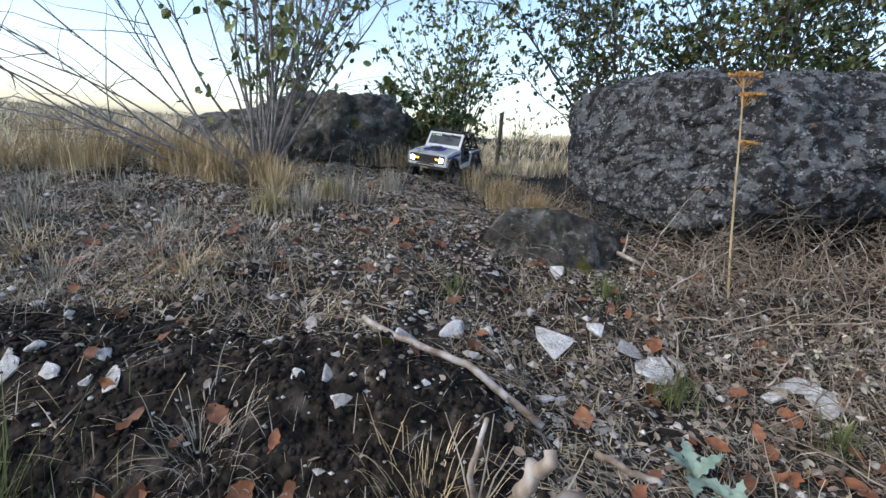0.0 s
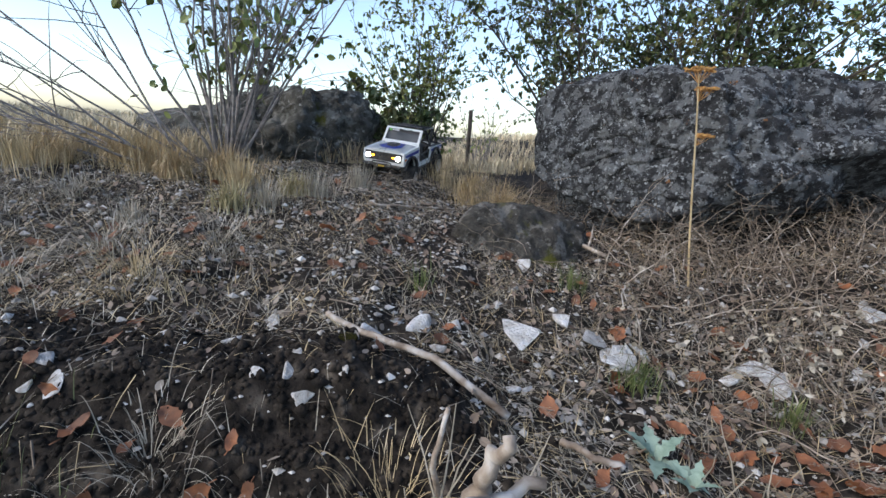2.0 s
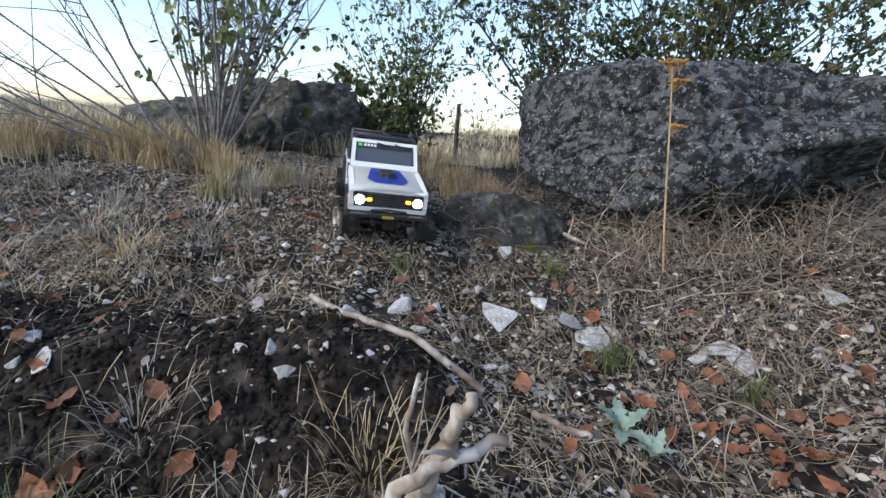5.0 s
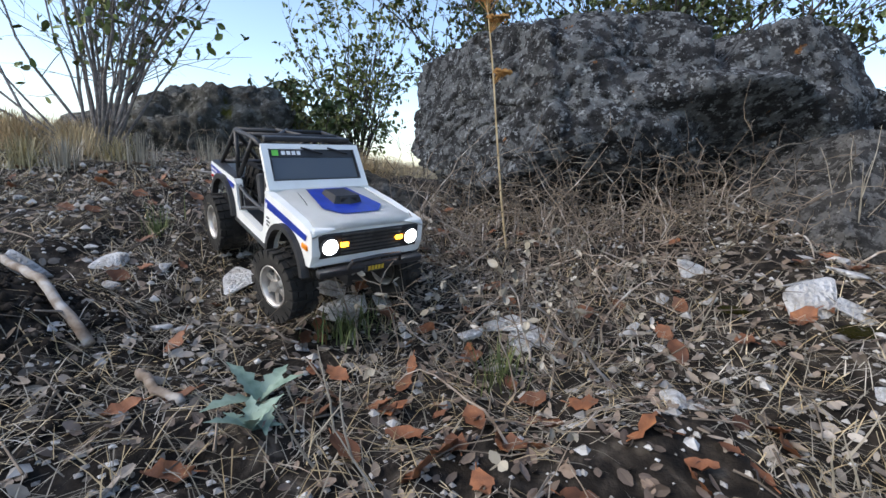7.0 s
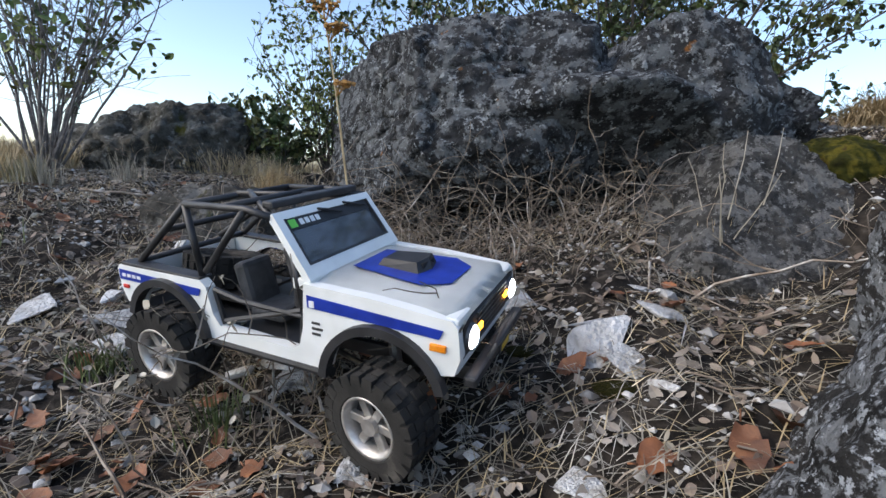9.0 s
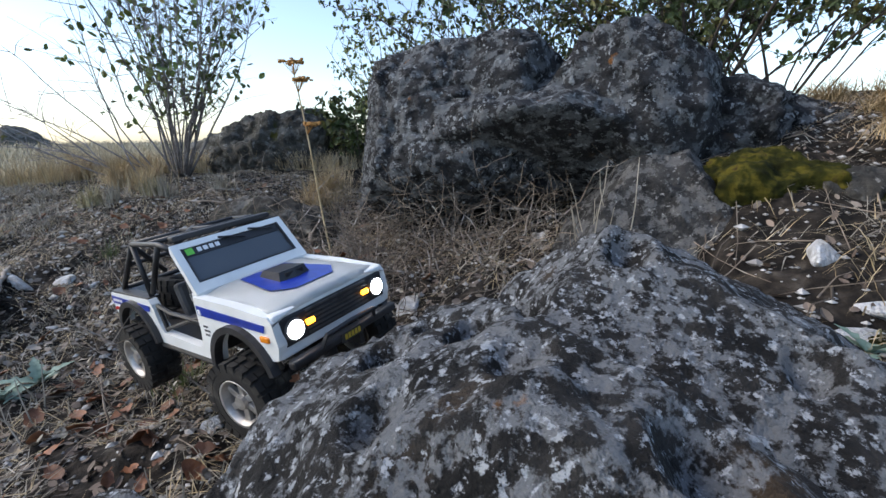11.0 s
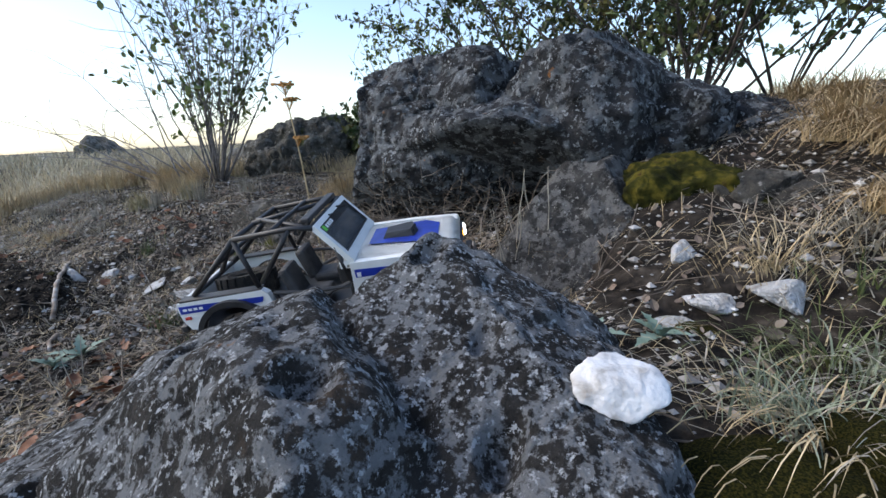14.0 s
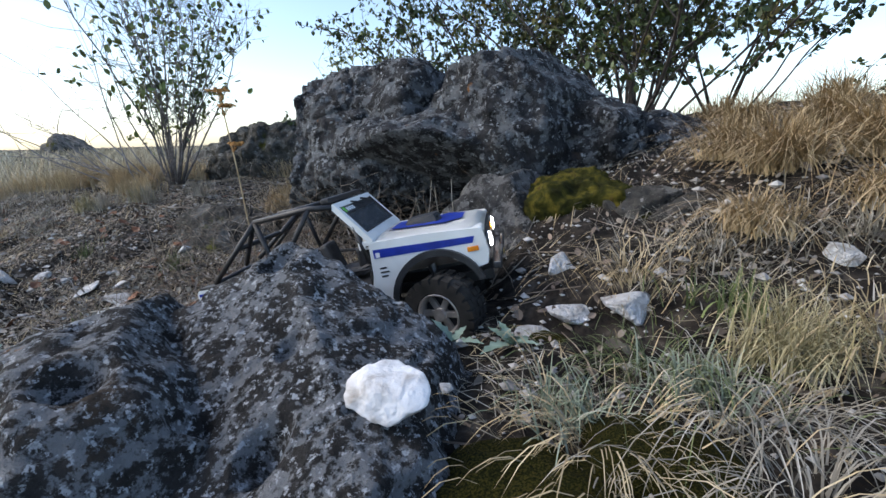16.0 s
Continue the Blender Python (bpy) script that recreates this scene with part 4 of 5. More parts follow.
def yarrow(foot, height, seed):
    rng = random.Random(seed)
    ob = tagged(new("dry_yarrow"), "tall dry yarrow stalk with flat brown heads", "dried flower")
    ob.location = (*foot, ground_z(*foot) - 0.01)
    stalk = crooked((0, 0, 0), (-0.19, 0, 1), height, 0.012, rng, 8)
    part("stalk", Geo().tube(stalk, 0.003, 0.0016, sides=6), STRAW, ob)
    for k, (q, r) in enumerate(((1.0, 0.032), (0.92, 0.024), (0.72, 0.02))):
        g, c = Geo(), along(stalk, q * 0.999) + Vector((0.02 if k else 0, 0, 0.012))
        for _ in range(46):
            a, d = rng.uniform(0, 6.28), r * math.sqrt(rng.random())
            p = c + Vector((math.cos(a) * d, math.sin(a) * d, rng.gauss(0, 0.002)))
            g.box(p.x - 0.003, p.x + 0.003, p.y - 0.003, p.y + 0.003, p.z - 0.002, p.z + 0.002)
            if rng.random() < 0.3:
                g.tube([along(stalk, q * 0.96), p], 0.0006, sides=3)
        part("flower_head", g, RUSSETDRY, ob, "flat brown flower head")


RUSSETDRY = shade("dry_flower", [(0.3, (0.24, 0.11, 0.03)), (0.6, (0.48, 0.27, 0.09))], 0.01, 0.9, 0.3, 0.003)
yarrow((0.745, 0.955), 0.55, 3)


# ---- grass ----
def tuft(foot, count, height, spread, seed, material, label, droop=0.5, group="grass tufts", lean=(0, 0), width=0.0022, rise=1.0):
    rng = random.Random(seed)
    z = ground_z(*foot, fine=False)
    g = Geo()
    for _ in range(count):
        a, d = rng.uniform(0, 6.28), abs(rng.gauss(0, 0.28)) * spread
        p = Vector((math.cos(a) * d, math.sin(a) * d, 0))
        p.z = ground_z(foot[0] + p.x, foot[1] + p.y) - z - 0.005
        h = height * rng.uniform(0.45, 1.1)
        out = Vector((math.cos(a + rng.gauss(0, 0.5)), math.sin(a + rng.gauss(0, 0.5)), 0)) * h * rng.uniform(0.1, 1.0) * droop
        g.blade(p, p + out + Vector((lean[0] * h, lean[1] * h, h * rise * (1 - 0.35 * min(droop, 1.2) * rng.random()))), width * rng.uniform(0.6, 1.3), 0.35 * droop * (1.6 if rise < 0.8 else 1), 5)
    ob = thing("grass_tuft", label, "grass", group, geo=g, material=material, kind="stuff")
    ob.location = (*foot, z)
    return ob


for i, (x, y, n, h, s, m) in enumerate([
    (-0.58, 1.30, 320, 0.13, 0.22, 0), (-0.95, 1.45, 420, 0.16, 0.3, 0), (-1.20, 1.25, 320, 0.13, 0.3, 0), (-0.32, 1.22, 200, 0.11, 0.16, 1),
    (-0.22, 1.42, 170, 0.10, 0.14, 1), (-0.42, 1.08, 180, 0.09, 0.15, 1), (0.22, 1.62, 420, 0.15, 0.24, 0), (0.10, 1.82, 260, 0.13, 0.2, 0),
    (-1.5, 1.5, 380, 0.16, 0.4, 0), (-1.0, 0.85, 160, 0.07, 0.2, 1), (-0.70, 0.95, 120, 0.07, 0.15, 1), (0.40, 0.90, 90, 0.07, 0.10, 2),
    (0.02, 0.80, 60, 0.06, 0.06, 2), (-0.52, 0.26, 200, 0.12, 0.15, 2), (0.70, 0.52, 90, 0.06, 0.08, 2), (1.42, 0.86, 60, 0.09, 0.08, 0),
]):
    tuft((x, y), n, h, s, 100 + i, (STRAW, PALESTRAW, GREEN)[m], ("dry golden grass tuft", "bleached dry grass tuft", "green and yellow grass tuft")[m])
def tussock(foot, count, height, reach, seed, material, label, lean=(0, 0), width=0.0014):
    """A clump whose blades rise from one root and arch over outwards."""
    rng = random.Random(seed)
    z = ground_z(*foot, fine=False)
    g = Geo()
    for _ in range(count):
        a = rng.uniform(0, 6.28)
        p = Vector((rng.gauss(0, 0.022), rng.gauss(0, 0.022), -0.006))
        h = height * rng.uniform(0.55, 1.1)
        out = reach * rng.uniform(0.15, 1.1)
        way = Vector((math.cos(a) * out + lean[0] * h, math.sin(a) * out + lean[1] * h, 0))
        fall = h * rng.uniform(0.1, 1.15) * min(1.0, way.length / max(reach, 1e-3))
        side = Vector((-way.y, way.x, 0)).normalized() if way.length > 1e-5 else Vector((1, 0, 0))
        start, steps, w0 = len(g.v), 6, width * rng.uniform(0.6, 1.2)
        for i in range(steps + 1):
            k = i / steps
            q = p + way * (k ** 1.5) + Vector((0, 0, h * (1.25 * k - 0.25 * k * k) - fall * k ** 3))
            w = side * w0 * (1 - 0.8 * k)
            g.v += [tuple(q - w), tuple(q + w)]
        for i in range(steps):
            c = start + 2 * i
            g.f.append((c, c + 1, c + 3, c + 2))
    ob = thing("grass_tussock", label, "grass", "grass tussocks", geo=g, material=material, kind="stuff")
    ob.location = (*foot, z)
    return ob


for i, (x, y, n, h, r) in enumerate([(2.02, 1.02, 800, 0.19, 0.15), (2.16, 1.06, 800, 0.20, 0.16), (2.30, 1.0, 700, 0.20, 0.16), (1.95, 1.14, 600, 0.17, 0.14), (2.12, 1.25, 700, 0.20, 0.16), (2.45, 1.12, 700, 0.2, 0.16), (2.30, 1.3, 600, 0.2, 0.16), (2.0, 1.40, 500, 0.18, 0.14),
                                  (2.2, 1.6, 500, 0.2, 0.15), (1.95, 1.65, 400, 0.17, 0.13), (2.5, 1.5, 500, 0.2, 0.16), (1.97, 0.82, 420, 0.13, 0.10), (2.12, 0.86, 420, 0.14, 0.11), (2.28, 0.84, 400, 0.14, 0.12)]):
    tussock((x, y), int(n * 0.8), h * 0.62, r * 0.9, 140 + i, GOLD, "arching tussock of golden dry grass", (-0.25, -0.35))
tussock((1.975, 0.58), 420, 0.090, 0.07, 180, PALEGOLD, "upright yellow-green tussock on the slope", (0.1, -0.1), 0.0009)
tussock((1.80, 0.43), 120, 0.06, 0.05, 181, GREENGREY, "small grey-green grass clump", (0, -0.1), 0.0012)
tussock((1.90, 0.50), 90, 0.06, 0.05, 182, GREENGREY, "small grey-green grass clump", (0, -0.1), 0.0016)
tussock((1.93, 0.66), 70, 0.06, 0.04, 183, GREEN, "small green grass clump", (0, 0), 0.0016)
tussock((0.455, 0.62), 110, 0.07, 0.045, 184, GREEN, "small green and straw grass clump", (0, 0), 0.0015)
tussock((-0.50, 1.05), 220, 0.11, 0.07, 185, PALEGOLD, "pale green grass clump", (0, 0), 0.0016)
tussock((-0.38, 1.22), 220, 0.11, 0.07, 186, PALEGOLD, "pale green grass clump", (0, 0), 0.0016)
tussock((0.30, 1.42), 420, 0.16, 0.12, 187, GOLD, "arching tussock of golden dry grass", (0.3, -0.2))
tussock((0.20, 1.62), 420, 0.17, 0.12, 188, GOLD, "arching tussock of golden dry grass", (0.3, -0.2))
for i, (x, y) in enumerate([(-0.92, 1.40), (-0.80, 1.34), (-1.05, 1.45), (-1.2, 1.38), (-0.68, 1.42), (-1.35, 1.5), (-1.0, 1.6), (-1.3, 1.7)]):
    tussock((x, y), 380, 0.14, 0.09, 200 + i, GOLD, "tussock of golden dry grass beside the shrub", (0.2, -0.1))
for i, (x, y) in enumerate([(-0.90, 0.72), (-0.68, 0.82), (-1.10, 0.95), (-0.55, 0.72), (-0.95, 1.10), (-0.78, 0.66), (-1.25, 0.75), (-0.45, 0.86), (-1.2, 1.1)]):
    tuft((x, y), 260, 0.085, 0.26, 220 + i, PALESTRAW if i % 3 else STRAW, "flattened mat of bleached grass", 1.6, "grass tufts", (0, -0.2), 0.0015, 0.35)
for i, (x, y) in enumerate([(-0.50, 0.20), (-0.38, 0.24), (-0.24, 0.20), (-0.62, 0.30), (-0.12, 0.25), (-0.72, 0.22), (-0.30, 0.33), (0.0, 0.30)]):
    tuft((x, y), 150, 0.08, 0.16, 190 + i, (PALESTRAW, GREEN, PALESTRAW, STRAW)[i % 4], "thin tuft of faded grass at the bank's foot", 1.2, "grass tufts", (0, 0), 0.0013, 0.6)
for i, (x, y) in enumerate([(1.83, 0.40), (1.93, 0.47), (1.86, 0.56), (2.05, 0.62), (1.96, 0.38), (2.12, 0.48), (2.20, 0.70), (1.92, 0.80), (2.08, 0.80), (1.82, 0.72), (2.25, 0.55)]):
    tuft((x, y), 230, 0.075, 0.20, 160 + i, GREEN if i in (2, 5) else (STRAW if i % 3 == 0 else PALESTRAW), "flattened tuft of faded grass", 1.5, "grass tufts", (0, -0.3), 0.0015, 0.4)


def stuff(name, geo, material, label, category, smooth=False):
    return thing(name, label, category, geo=geo, material=material, smooth=smooth, kind="stuff")


FIELD = shade("field_straw", [(0.3, (0.38, 0.30, 0.18)), (0.55, (0.56, 0.47, 0.31)), (0.7, (0.68, 0.61, 0.45))], 0.3, 0.8, 0.0, random_hue=0.3, island=True)


def meadow():
    """Dry field grass to the left and beyond the crest."""
    rng = random.Random(77)
    g = Geo()
    for _ in range(95000):
        r = 1.2 + 14 * rng.random() ** 2.2
        a = rng.uniform(0, 6.283)
        x, y = -0.2 + math.cos(a) * r, 0.9 + math.sin(a) * r
        if (x > -0.9 and y < 2.0 and y > -0.6) and x < 2.4 and y > -0.6 or (-0.1 < x < 2.6 and -0.6 < y < 2.9) or (-1.5 < x < 0 and -0.6 < y < 0.5):
            continue
        z = ground_z(x, y, fine=False)
        h = rng.uniform(0.05, 0.13) * (1 + 0.05 * r)
        g.blade((x, y, z - 0.01), (x + rng.gauss(0, 0.5) * h, y + rng.gauss(0, 0.5) * h, z + h), 0.0034 * (1 + 0.28 * r), 0.3, 2)
    return stuff("field_grass", g, FIELD, "dry straw-coloured field grass", "grass")


meadow()


# ---- litter ----
def open_ground(x, y):
    """How much litter lies here, from 0 to 1."""
    bank = x < 0.12 and 0.22 < y < 0.56
    return 0.12 if bank else 1.0


def scatter(rng, x0, x1, y0, y1):
    while True:
        x, y = rng.uniform(x0, x1), rng.uniform(y0, y1)
        if rng.random() < open_ground(x, y):
            return x, y


def surface_turn(x, y):
    e = 0.01
    n = Vector((ground_z(x - e, y) - ground_z(x + e, y), ground_z(x, y - e) - ground_z(x, y + e), 2 * e)).normalized()
    return n.to_track_quat("Z", "Y").to_matrix().to_4x4()


def litter():
    rng = random.Random(5)
    straw, pale, leaves, chips, twigs, clods = Geo(), Geo(), Geo(), Geo(), Geo(), Geo()
    for k in range(60000):
        x, y = scatter(rng, -1.4, 2.3, -0.1, 2.0)
        if fbm((x, y, 30), 0.22, 2) < -0.28 or (x > 1.5 and rng.random() < 0.5):
            continue
        z = ground_z(x, y)
        a, ln = rng.uniform(0, 6.28), rng.uniform(0.012, 0.075)
        lift = rng.uniform(0.0, 0.012)
        e = (x + math.cos(a) * ln, y + math.sin(a) * ln)
        (straw if k % 3 == 0 else pale).blade((x, y, z + 0.002), (*e, ground_z(*e) + lift + 0.002), rng.uniform(0.0007, 0.0019), 0.15, 2)
    for _ in range(19000):
        x, y = scatter(rng, -1.4, 2.3, -0.15, 1.9)
        if rng.random() > 0.25 + 0.75 * ramp_at(x, [(-0.2, 0.45), (0.5, 1), (1.3, 1), (1.6, 0.1)]):
            continue
        s = rng.uniform(0.006, 0.021)
        m = Matrix.Translation((x, y, ground_z(x, y) + 0.004)) @ surface_turn(x, y) @ Euler((rng.gauss(0, 0.4), rng.gauss(0, 0.4), rng.uniform(0, 6.28))).to_matrix().to_4x4()
        leaves.leaf(m, s, s * rng.uniform(0.45, 0.75), rng.uniform(-0.3, 0.6), 3)
    for _ in range(17000):
        x, y = rng.uniform(-1.3, 2.2), rng.uniform(-0.1, 1.9)
        if open_ground(x, y) < 1 and rng.random() < 0.6:
            continue
        s = rng.uniform(0.0015, 0.006) * (1.0 if rng.random() < 0.9 else 2.2)
        c = Vector((x, y, ground_z(x, y) + s * 0.2))
        q = [c + Vector((rng.uniform(0.6, 1.2) * s * dx, rng.uniform(0.6, 1.2) * s * dy, rng.uniform(0.5, 1.0) * s * dz * 0.7)) for dx, dy, dz in ((1, 0, 0), (0, 1, 0), (-1, 0, 0), (0, -1, 0), (0, 0, 1), (0, 0, -1))]
        chips.add(q, [(0, 1, 4), (1, 2, 4), (2, 3, 4), (3, 0, 4), (1, 0, 5), (2, 1, 5), (3, 2, 5), (0, 3, 5)])
    for _ in range(900):
        x, y = scatter(rng, -1.3, 2.2, -0.05, 1.9)
        a, ln = rng.uniform(0, 6.28), rng.uniform(0.04, 0.16)
        pts = []
        for i in range(4):
            px, py = x + math.cos(a) * ln * i / 3 + rng.gauss(0, 0.004), y + math.sin(a) * ln * i / 3 + rng.gauss(0, 0.004)
            pts.append((px, py, ground_z(px, py) + rng.uniform(0.002, 0.014)))
        twigs.tube(pts, rng.uniform(0.0006, 0.0018), 0.0005, sides=4)
    for _ in range(9000):
        x, y = rng.uniform(-1.1, 0.25), rng.uniform(0.12, 0.62)
        s = rng.uniform(0.002, 0.009) * (1.0 if rng.random() < 0.93 else 1.9)
        c = Vector((x, y, ground_z(x, y) + s * 0.1))
        q = [c + Vector((rng.uniform(0.6, 1.2) * s * dx, rng.uniform(0.6, 1.2) * s * dy, rng.uniform(0.5, 1.0) * s * dz)) for dx, dy, dz in ((1, 0, 0), (0, 1, 0), (-1, 0, 0), (0, -1, 0), (0, 0, 1), (0, 0, -1))]
        clods.add(q, [(0, 1, 4), (1, 2, 4), (2, 3, 4), (3, 0, 4), (1, 0, 5), (2, 1, 5), (3, 2, 5), (0, 3, 5)])
    stuff("soil_clods", clods, SOIL, "crumbly dark soil clods on the bank", "soil", True)
    stuff("straw_litter", straw, STRAW, "scattered dry straw on the soil", "straw")
    stuff("pale_litter", pale, PALESTRAW, "bleached grass litter on the soil", "straw")
    stuff("leaf_litter", leaves, LITTER, "small brown fallen leaves on the soil", "leaves")
    stuff("gravel", chips, PEBBLE, "small pale gravel on the soil", "gravel")
    stuff("twig_litter", twigs, TWIG, "thin fallen twigs on the soil", "twigs")


litter()


# ---- stones ----
def chipped(seed):
    """An angular stone: the hull of a few points, its edges worn."""
    r = random.Random(seed)
    bm = bmesh.new()
    for _ in range(13):
        d = Vector((r.gauss(0, 1), r.gauss(0, 1), r.gauss(0, 1))).normalized()
        bm.verts.new((d.x * r.uniform(0.8, 1.15), d.y * r.uniform(0.55, 0.85), d.z * r.uniform(0.22, 0.42)))
    hull = bmesh.ops.convex_hull(bm, input=bm.verts[:])
    bmesh.ops.delete(bm, geom=[v for v in hull["geom_interior"] if isinstance(v, bmesh.types.BMVert)], context="VERTS")
    bmesh.ops.delete(bm, geom=[v for v in bm.verts if not v.link_faces], context="VERTS")
    bmesh.ops.bevel(bm, geom=bm.edges[:], offset=0.06, segments=1, affect="EDGES")
    return bm


STONE_MESHES = []
for k in range(9):
    STONE_MESHES.append(mesh_of("stone", chipped(200 + k), QUARTZ))


def stone(x, y, size, seed, label="pale weathered stone on the soil", flat=1.0, z=None, material=None, mesh=None):
    rng = random.Random(seed)
    ob = new("stone", mesh or STONE_MESHES[seed % 9])
    up = ground_z(x, y) if z is None else z
    ob.matrix_basis = Matrix.Translation((x, y, up + size * 0.10)) @ surface_turn(x, y) @ Euler((rng.gauss(0, 0.12), rng.gauss(0, 0.12), rng.uniform(0, 6.28))).to_matrix().to_4x4() @ Matrix.Diagonal((size, size, size * flat, 1))
    return tagged(ob, label, "stone", "stones")


for i, (x, y, s, flat) in enumerate([
    (-0.30, 0.555, 0.026, 1), (-0.055, 0.605, 0.040, 1), (0.03, 0.668, 0.032, 1), (0.065, 0.62, 0.018, 1), (0.235, 0.705, 0.042, 0.7), (0.35, 0.755, 0.036, 1), (0.40, 0.715, 0.032, 0.7), (0.45, 0.665, 0.036, 0.6),
    (0.50, 0.70, 0.026, 0.7), (0.655, 0.63, 0.024, 1), (0.71, 0.655, 0.036, 0.8), (0.75, 0.625, 0.040, 0.7), (0.735, 0.60, 0.026, 0.7), (0.30, 0.99, 0.030, 1.5), (-0.59, 0.42, 0.018, 1.2), (-0.61, 0.40, 0.020, 1), (-0.55, 0.40, 0.018, 1),
    (-0.50, 0.437, 0.020, 1.4), (-0.46, 0.40, 0.018, 0.8), (-0.165, 0.445, 0.020, 1.3), (-0.205, 0.425, 0.014, 1), (-0.10, 0.44, 0.014, 1.3), (-0.135, 0.405, 0.018, 1.2), (-0.075, 0.425, 0.012, 1), (-0.25, 0.63, 0.022, 1), (-0.24, 0.60, 0.014, 1),
    (0.08, 0.225, 0.026, 1.6), (0.19, 0.55, 0.020, 1), (0.22, 0.555, 0.018, 1), (-0.02, 0.68, 0.016, 1), (0.10, 0.70, 0.018, 1.3), (1.07, 0.775, 0.038, 1.5), (1.15, 0.615, 0.055, 0.7), (1.275, 0.695, 0.022, 1.8), (1.255, 0.74, 0.018, 0.8),
    (1.25, 0.64, 0.032, 0.7), (1.185, 0.55, 0.028, 0.7), (1.205, 0.50, 0.018, 1), (0.43, 0.665, 0.040, 0.6), (0.895, 0.44, 0.024, 1.2), (1.11, 0.40, 0.022, 0.8), (0.83, 0.47, 0.014, 1), (1.05, 0.66, 0.018, 1), (0.99, 0.70, 0.016, 1), (0.88, 0.50, 0.012, 1)]):
    stone(x, y, s * (1.4 if flat < 1 else 1.1), i, "flat white quartz stone on the soil" if s > 0.025 else "small pale stone on the soil", flat * (0.6 if flat < 1 else 1.0))
rng = random.Random(31)
for i in range(110):
    x, y = rng.uniform(-0.9, 1.5), rng.uniform(0.3, 1.4)
    stone(x, y, rng.uniform(0.006, 0.016), 40 + i, "small pale pebble on the soil")
stone(1.82, 0.66, 0.040, 301, "rounded white quartz stone beside the slab", 1.9)
stone(1.745, 0.635, 0.048, 302, "flat white quartz stone beside the slab", 0.8)
stone(1.71, 0.605, 0.026, 303, "white quartz stone with moss beside it", 0.8)
stone(1.715, 0.755, 0.030, 308, "white quartz stump against the slab", 2.6)
stone(2.045, 0.745, 0.028, 304, "grey stone in dry grass")
boulder("stone", "white quartz slab lying on the dark rock", (1.688, 0.322, 0.372), (0.035, 0.031, 0.010), 95, QUARTZSLAB, 0.10, 1.0, 5, (26, 4, 20), 0.012)
stone(1.712, 0.365, 0.011, 306, "small white stone beside the quartz slab", 1.0, z=0.355)
MOSSMESH = mesh_of("moss_cushion", rock_geo((1, 0.8, 0.4), 400, 0.2, 0.2, 4), MOSS, True)
for i, (x, y, s) in enumerate([(1.80, 0.335, 0.075), (1.735, 0.60, 0.026), (1.875, 0.40, 0.06), (1.84, 0.30, 0.05), (1.17, 0.515, 0.03), (1.07, 0.63, 0.022), (-0.10, 0.56, 0.02), (1.93, 0.36, 0.03)]):
    ob = new("moss_cushion", MOSSMESH)
    zz = ground_z(x, y) if y < 0.9 else 0.455
    ob.matrix_basis = Matrix.Translation((x, y, zz)) @ Matrix.Diagonal((s, s, s * 0.7, 1))
    tagged(ob, "green and yellow cushion of moss", "moss", "moss cushions")


# ---- fallen leaves, sticks, thistle ----
def fallen_leaf(x, y, size, seed):
    rng = random.Random(seed)
    g = Geo().leaf(Matrix.Identity(4), size, size * rng.uniform(0.55, 0.8), rng.uniform(0.15, 0.5), 6)
    g.v = [(x + rng.gauss(0, size * 0.03), y * rng.uniform(0.75, 1.15), z + rng.gauss(0, size * 0.05)) for x, y, z in g.v]
    stem = Geo().tube([(-size * 0.5, 0, 0.002), (-size * 0.75, 0.003, 0.004)], 0.0008, sides=4)
    g.add(stem.v, stem.f)
    ob = thing("fallen_leaf", "curled russet fallen leaf on the soil", "leaf", "fallen leaves", geo=g, material=RUSSET, smooth=True)
    ob.matrix_basis = Matrix.Translation((x, y, ground_z(x, y) + 0.006)) @ surface_turn(x, y) @ Euler((rng.gauss(0, 0.3), rng.gauss(0, 0.3), rng.uniform(0, 6.28))).to_matrix().to_4x4()


rng = random.Random(91)
for i in range(220):
    cx, cy, sp = [(0.62, 0.42, 0.22), (0.45, 0.75, 0.2), (-0.35, 0.98, 0.25), (0.9, 0.45, 0.25), (-0.7, 0.75, 0.15), (0.1, 1.2, 0.4), (1.1, 0.35, 0.25), (-0.36, 0.27, 0.10)][i % 8]
    fallen_leaf(rng.gauss(cx, sp), max(0.12, rng.gauss(cy, sp * 0.7)), rng.uniform(0.018, 0.042), 500 + i)
for i, (x, y) in enumerate([(-0.80, 0.72), (0.25, 0.50), (0.29, 1.26), (-0.36, 0.29), (1.28, 0.42), (0.37, 0.30), (0.52, 0.36), (0.58, 0.40), (0.63, 0.37), (0.56, 0.44), (0.66, 0.43), (0.60, 0.33), (0.70, 0.38), (0.75, 0.42), (0.48, 0.42)]):
    fallen_leaf(x, y, 0.044, 700 + i)


def stick(points, r0, r1, label, seed, knots=0):
    rng = random.Random(seed)
    pts = []
    for (a, b) in zip(points, points[1:]):
        a, b = Vector(a), Vector(b)
        for i in range(5):
            pts.append(a.lerp(b, i / 5) + Vector((rng.gauss(0, r0 * 0.25), rng.gauss(0, r0 * 0.25), rng.gauss(0, r0 * 0.25))))
    pts.append(Vector(points[-1]))
    g = Geo().tube(pts, r0, r1, sides=9)
    for _ in range(knots):
        p = along(pts, rng.uniform(0.2, 0.9))
        g.tube(crooked(p, (rng.gauss(0, 1), rng.gauss(0, 1), 0.8), r0 * rng.uniform(4, 9), 0.2, rng, 4), r0 * 0.45, r0 * 0.15, sides=6)
    return thing("stick", label, "stick", geo=g, material=DEADWOOD, smooth=True)


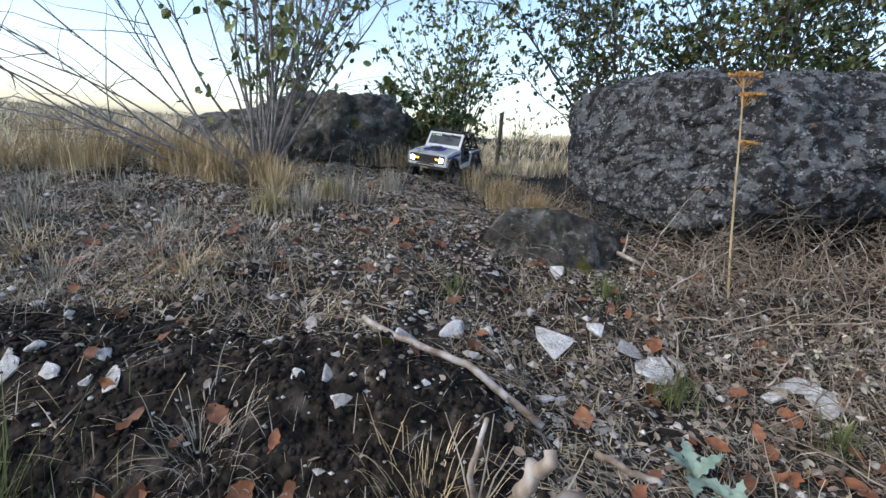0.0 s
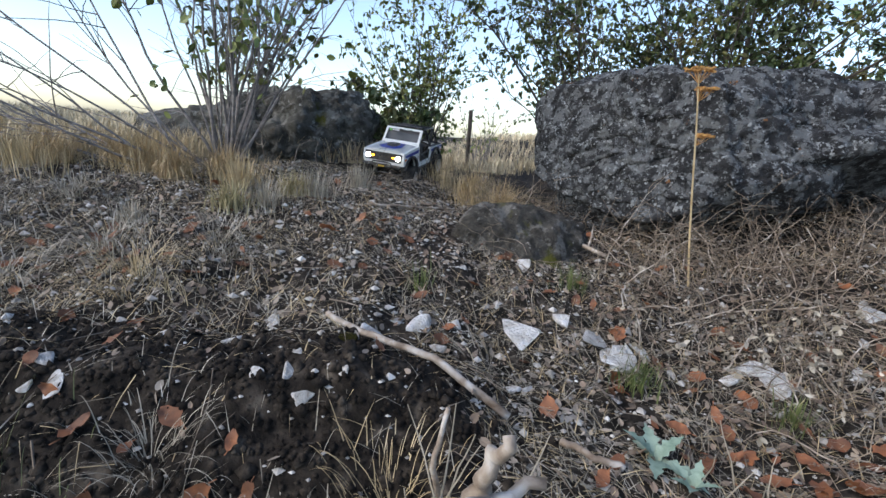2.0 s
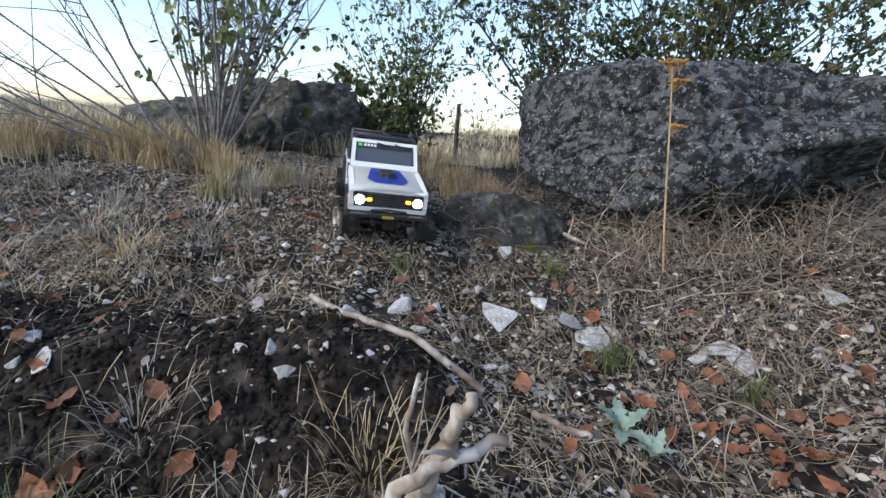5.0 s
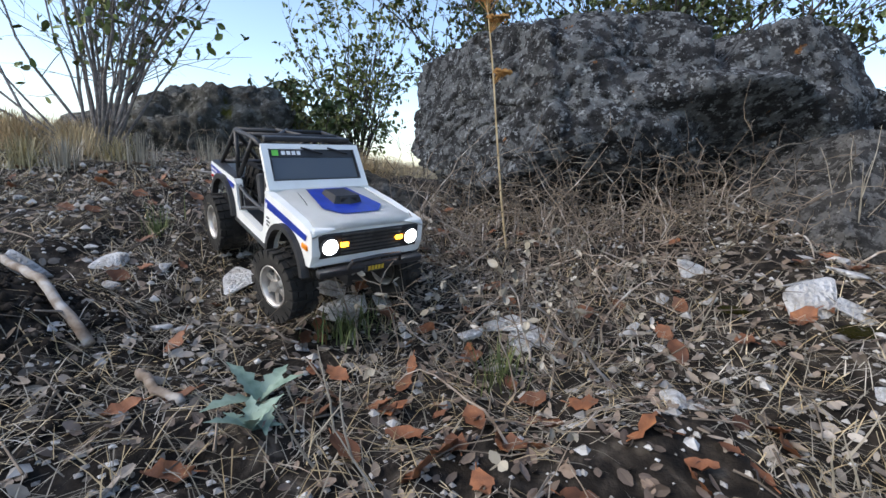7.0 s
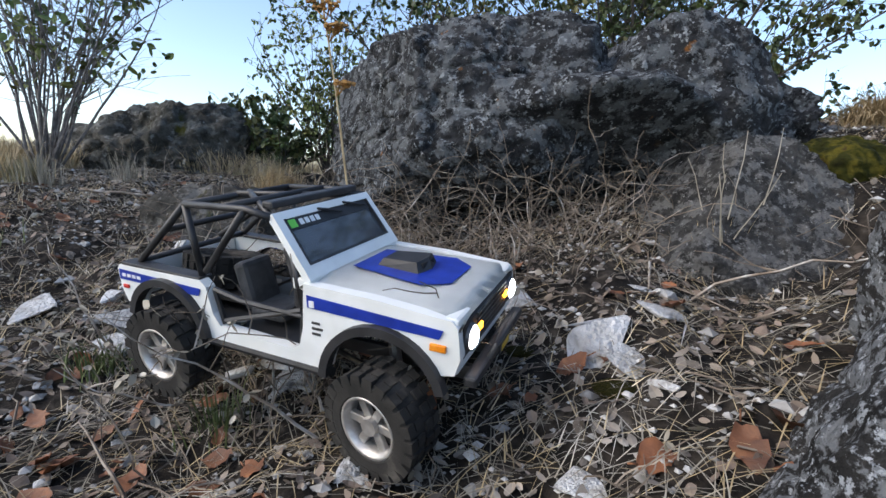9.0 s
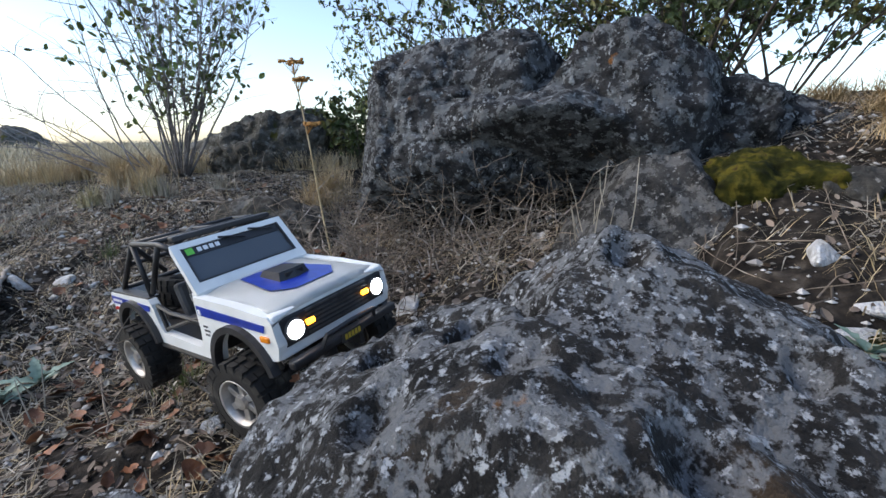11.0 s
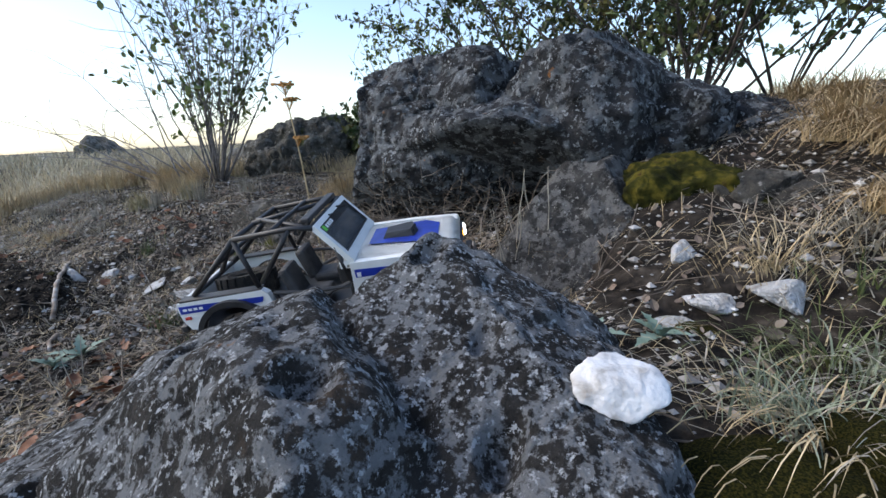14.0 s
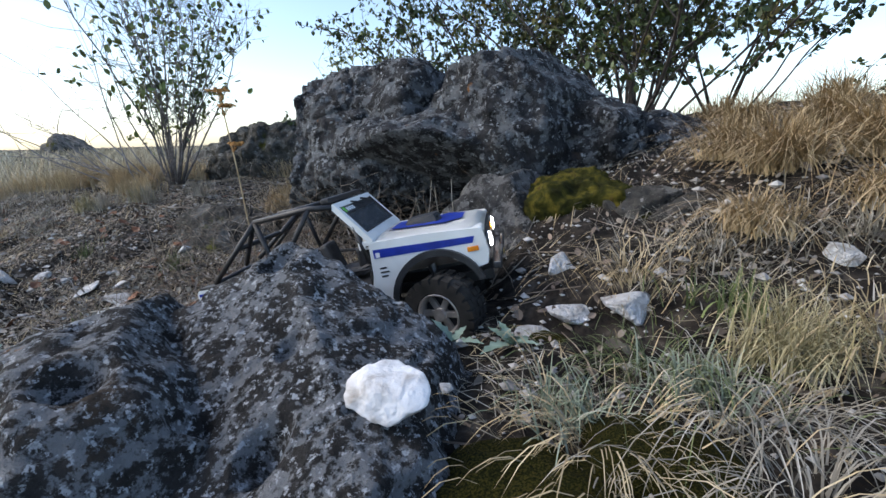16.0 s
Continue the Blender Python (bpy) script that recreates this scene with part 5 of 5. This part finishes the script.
def gz(x, y, up):
    return (x, y, ground_z(x, y) + up)


stick([gz(-0.15, 0.625, 0.006), gz(-0.056, 0.565, 0.012), gz(0.05, 0.515, 0.012), gz(0.17, 0.452, 0.010)], 0.0055, 0.0068, "weathered grey stick lying on the soil", 1, 1)
stick([gz(0.055, 0.230, -0.01), (0.075, 0.205, 0.16), (0.092, 0.192, 0.215), (0.103, 0.185, 0.262)], 0.012, 0.006, "broken bleached root stump", 6)
stick([gz(-0.015, 0.165, -0.005), (0.045, 0.185, 0.150), (0.085, 0.195, 0.180), (0.15, 0.205, 0.195)], 0.010, 0.006, "thick bleached root lying against a stump", 2, 1)
stick([gz(0.06, 0.275, -0.01), (0.045, 0.262, 0.16), (0.056, 0.26, 0.235)], 0.0045, 0.0025, "bleached curved dead twig standing up", 3)
stick([gz(0.25, 0.43, 0.006), gz(0.29, 0.40, 0.012), gz(0.33, 0.385, 0.006)], 0.006, 0.005, "short bleached stick on the leaves", 7)
stick([gz(0.40, 1.33, 0.02), gz(0.47, 1.18, 0.05), gz(0.56, 1.08, 0.03)], 0.010, 0.006, "weathered grey branch on the rock", 4, 3)
stick([gz(-0.15, 1.18, 0.01), gz(0.05, 1.30, 0.012), gz(0.22, 1.45, 0.02)], 0.004, 0.002, "thin dry stick across the path", 5)


def thistle(x, y, size, seed):
    rng = random.Random(seed)
    ob = tagged(new("thistle"), "grey-green thistle rosette with toothed leaves", "plant", "thistles")
    ob.location = gz(x, y, 0)
    n = 6
    for k in range(n):
        a = 2 * math.pi * k / n + rng.gauss(0, 0.25)
        m = Matrix.Rotation(a, 4, "Z") @ Matrix.Rotation(radians(-rng.uniform(12, 65)), 4, "Y")
        g, steps, ln = Geo(), 9, size * rng.uniform(0.7, 1.1)
        v = []
        for i in range(steps + 1):
            q = i / steps
            w = ln * 0.17 * math.sin(math.pi * (0.12 + 0.86 * q)) * (1.35 if i % 2 else 0.75)
            for s in (-1, 0, 1):
                v.append(m @ Vector((ln * q, s * w, -0.35 * ln * q * q + abs(s) * w * 0.35)))
        g.add(v, [(3 * i + s, 3 * i + s + 1, 3 * i + s + 4, 3 * i + s + 3) for i in range(steps) for s in (0, 1)])
        part("leaf", g, SAGE, ob, smooth=True)


thistle(0.40, 0.425, 0.072, 1)
thistle(0.42, 0.36, 0.045, 2)
thistle(1.625, 0.545, 0.045, 3)
thistle(1.70, 0.56, 0.045, 4)


def weed(x, y, n, h, seed):
    rng = random.Random(seed)
    ob = tagged(new("dry_stalks"), "pale upright dry grass stalks", "grass")
    ob.location = gz(x, y, 0)
    for _ in range(n):
        dx, dy = rng.gauss(0, 0.03), rng.gauss(0, 0.02)
        p = Vector((dx, dy, ground_z(x + dx, y + dy) - ob.location.z))
        t = crooked(p, (rng.gauss(0, 0.25), rng.gauss(0, 0.25), 1), h * rng.uniform(0.5, 1.1), 0.08, rng, 5)
        part("stalk", Geo().tube(t, 0.0016, 0.0006, sides=4), PALESTRAW, ob)
    return ob


weed(1.40, 0.86, 9, 0.22, 1)
weed(0.06, 0.27, 7, 0.14, 2)
weed(0.50, 0.36, 6, 0.12, 3)
weed(1.0, 0.30, 6, 0.10, 4)


# ---- distance ----
def fence_post():
    x, y = 0.34, 3.4
    ob = thing("fence_post", "weathered wooden fence post beyond the path", "post", geo=Geo().tube([(x, y, ground_z(x, y, False) - 0.05), (x, y, 0.72)], 0.018, 0.016, sides=7), material=DARKBARK)
    return ob


fence_post()
motions()
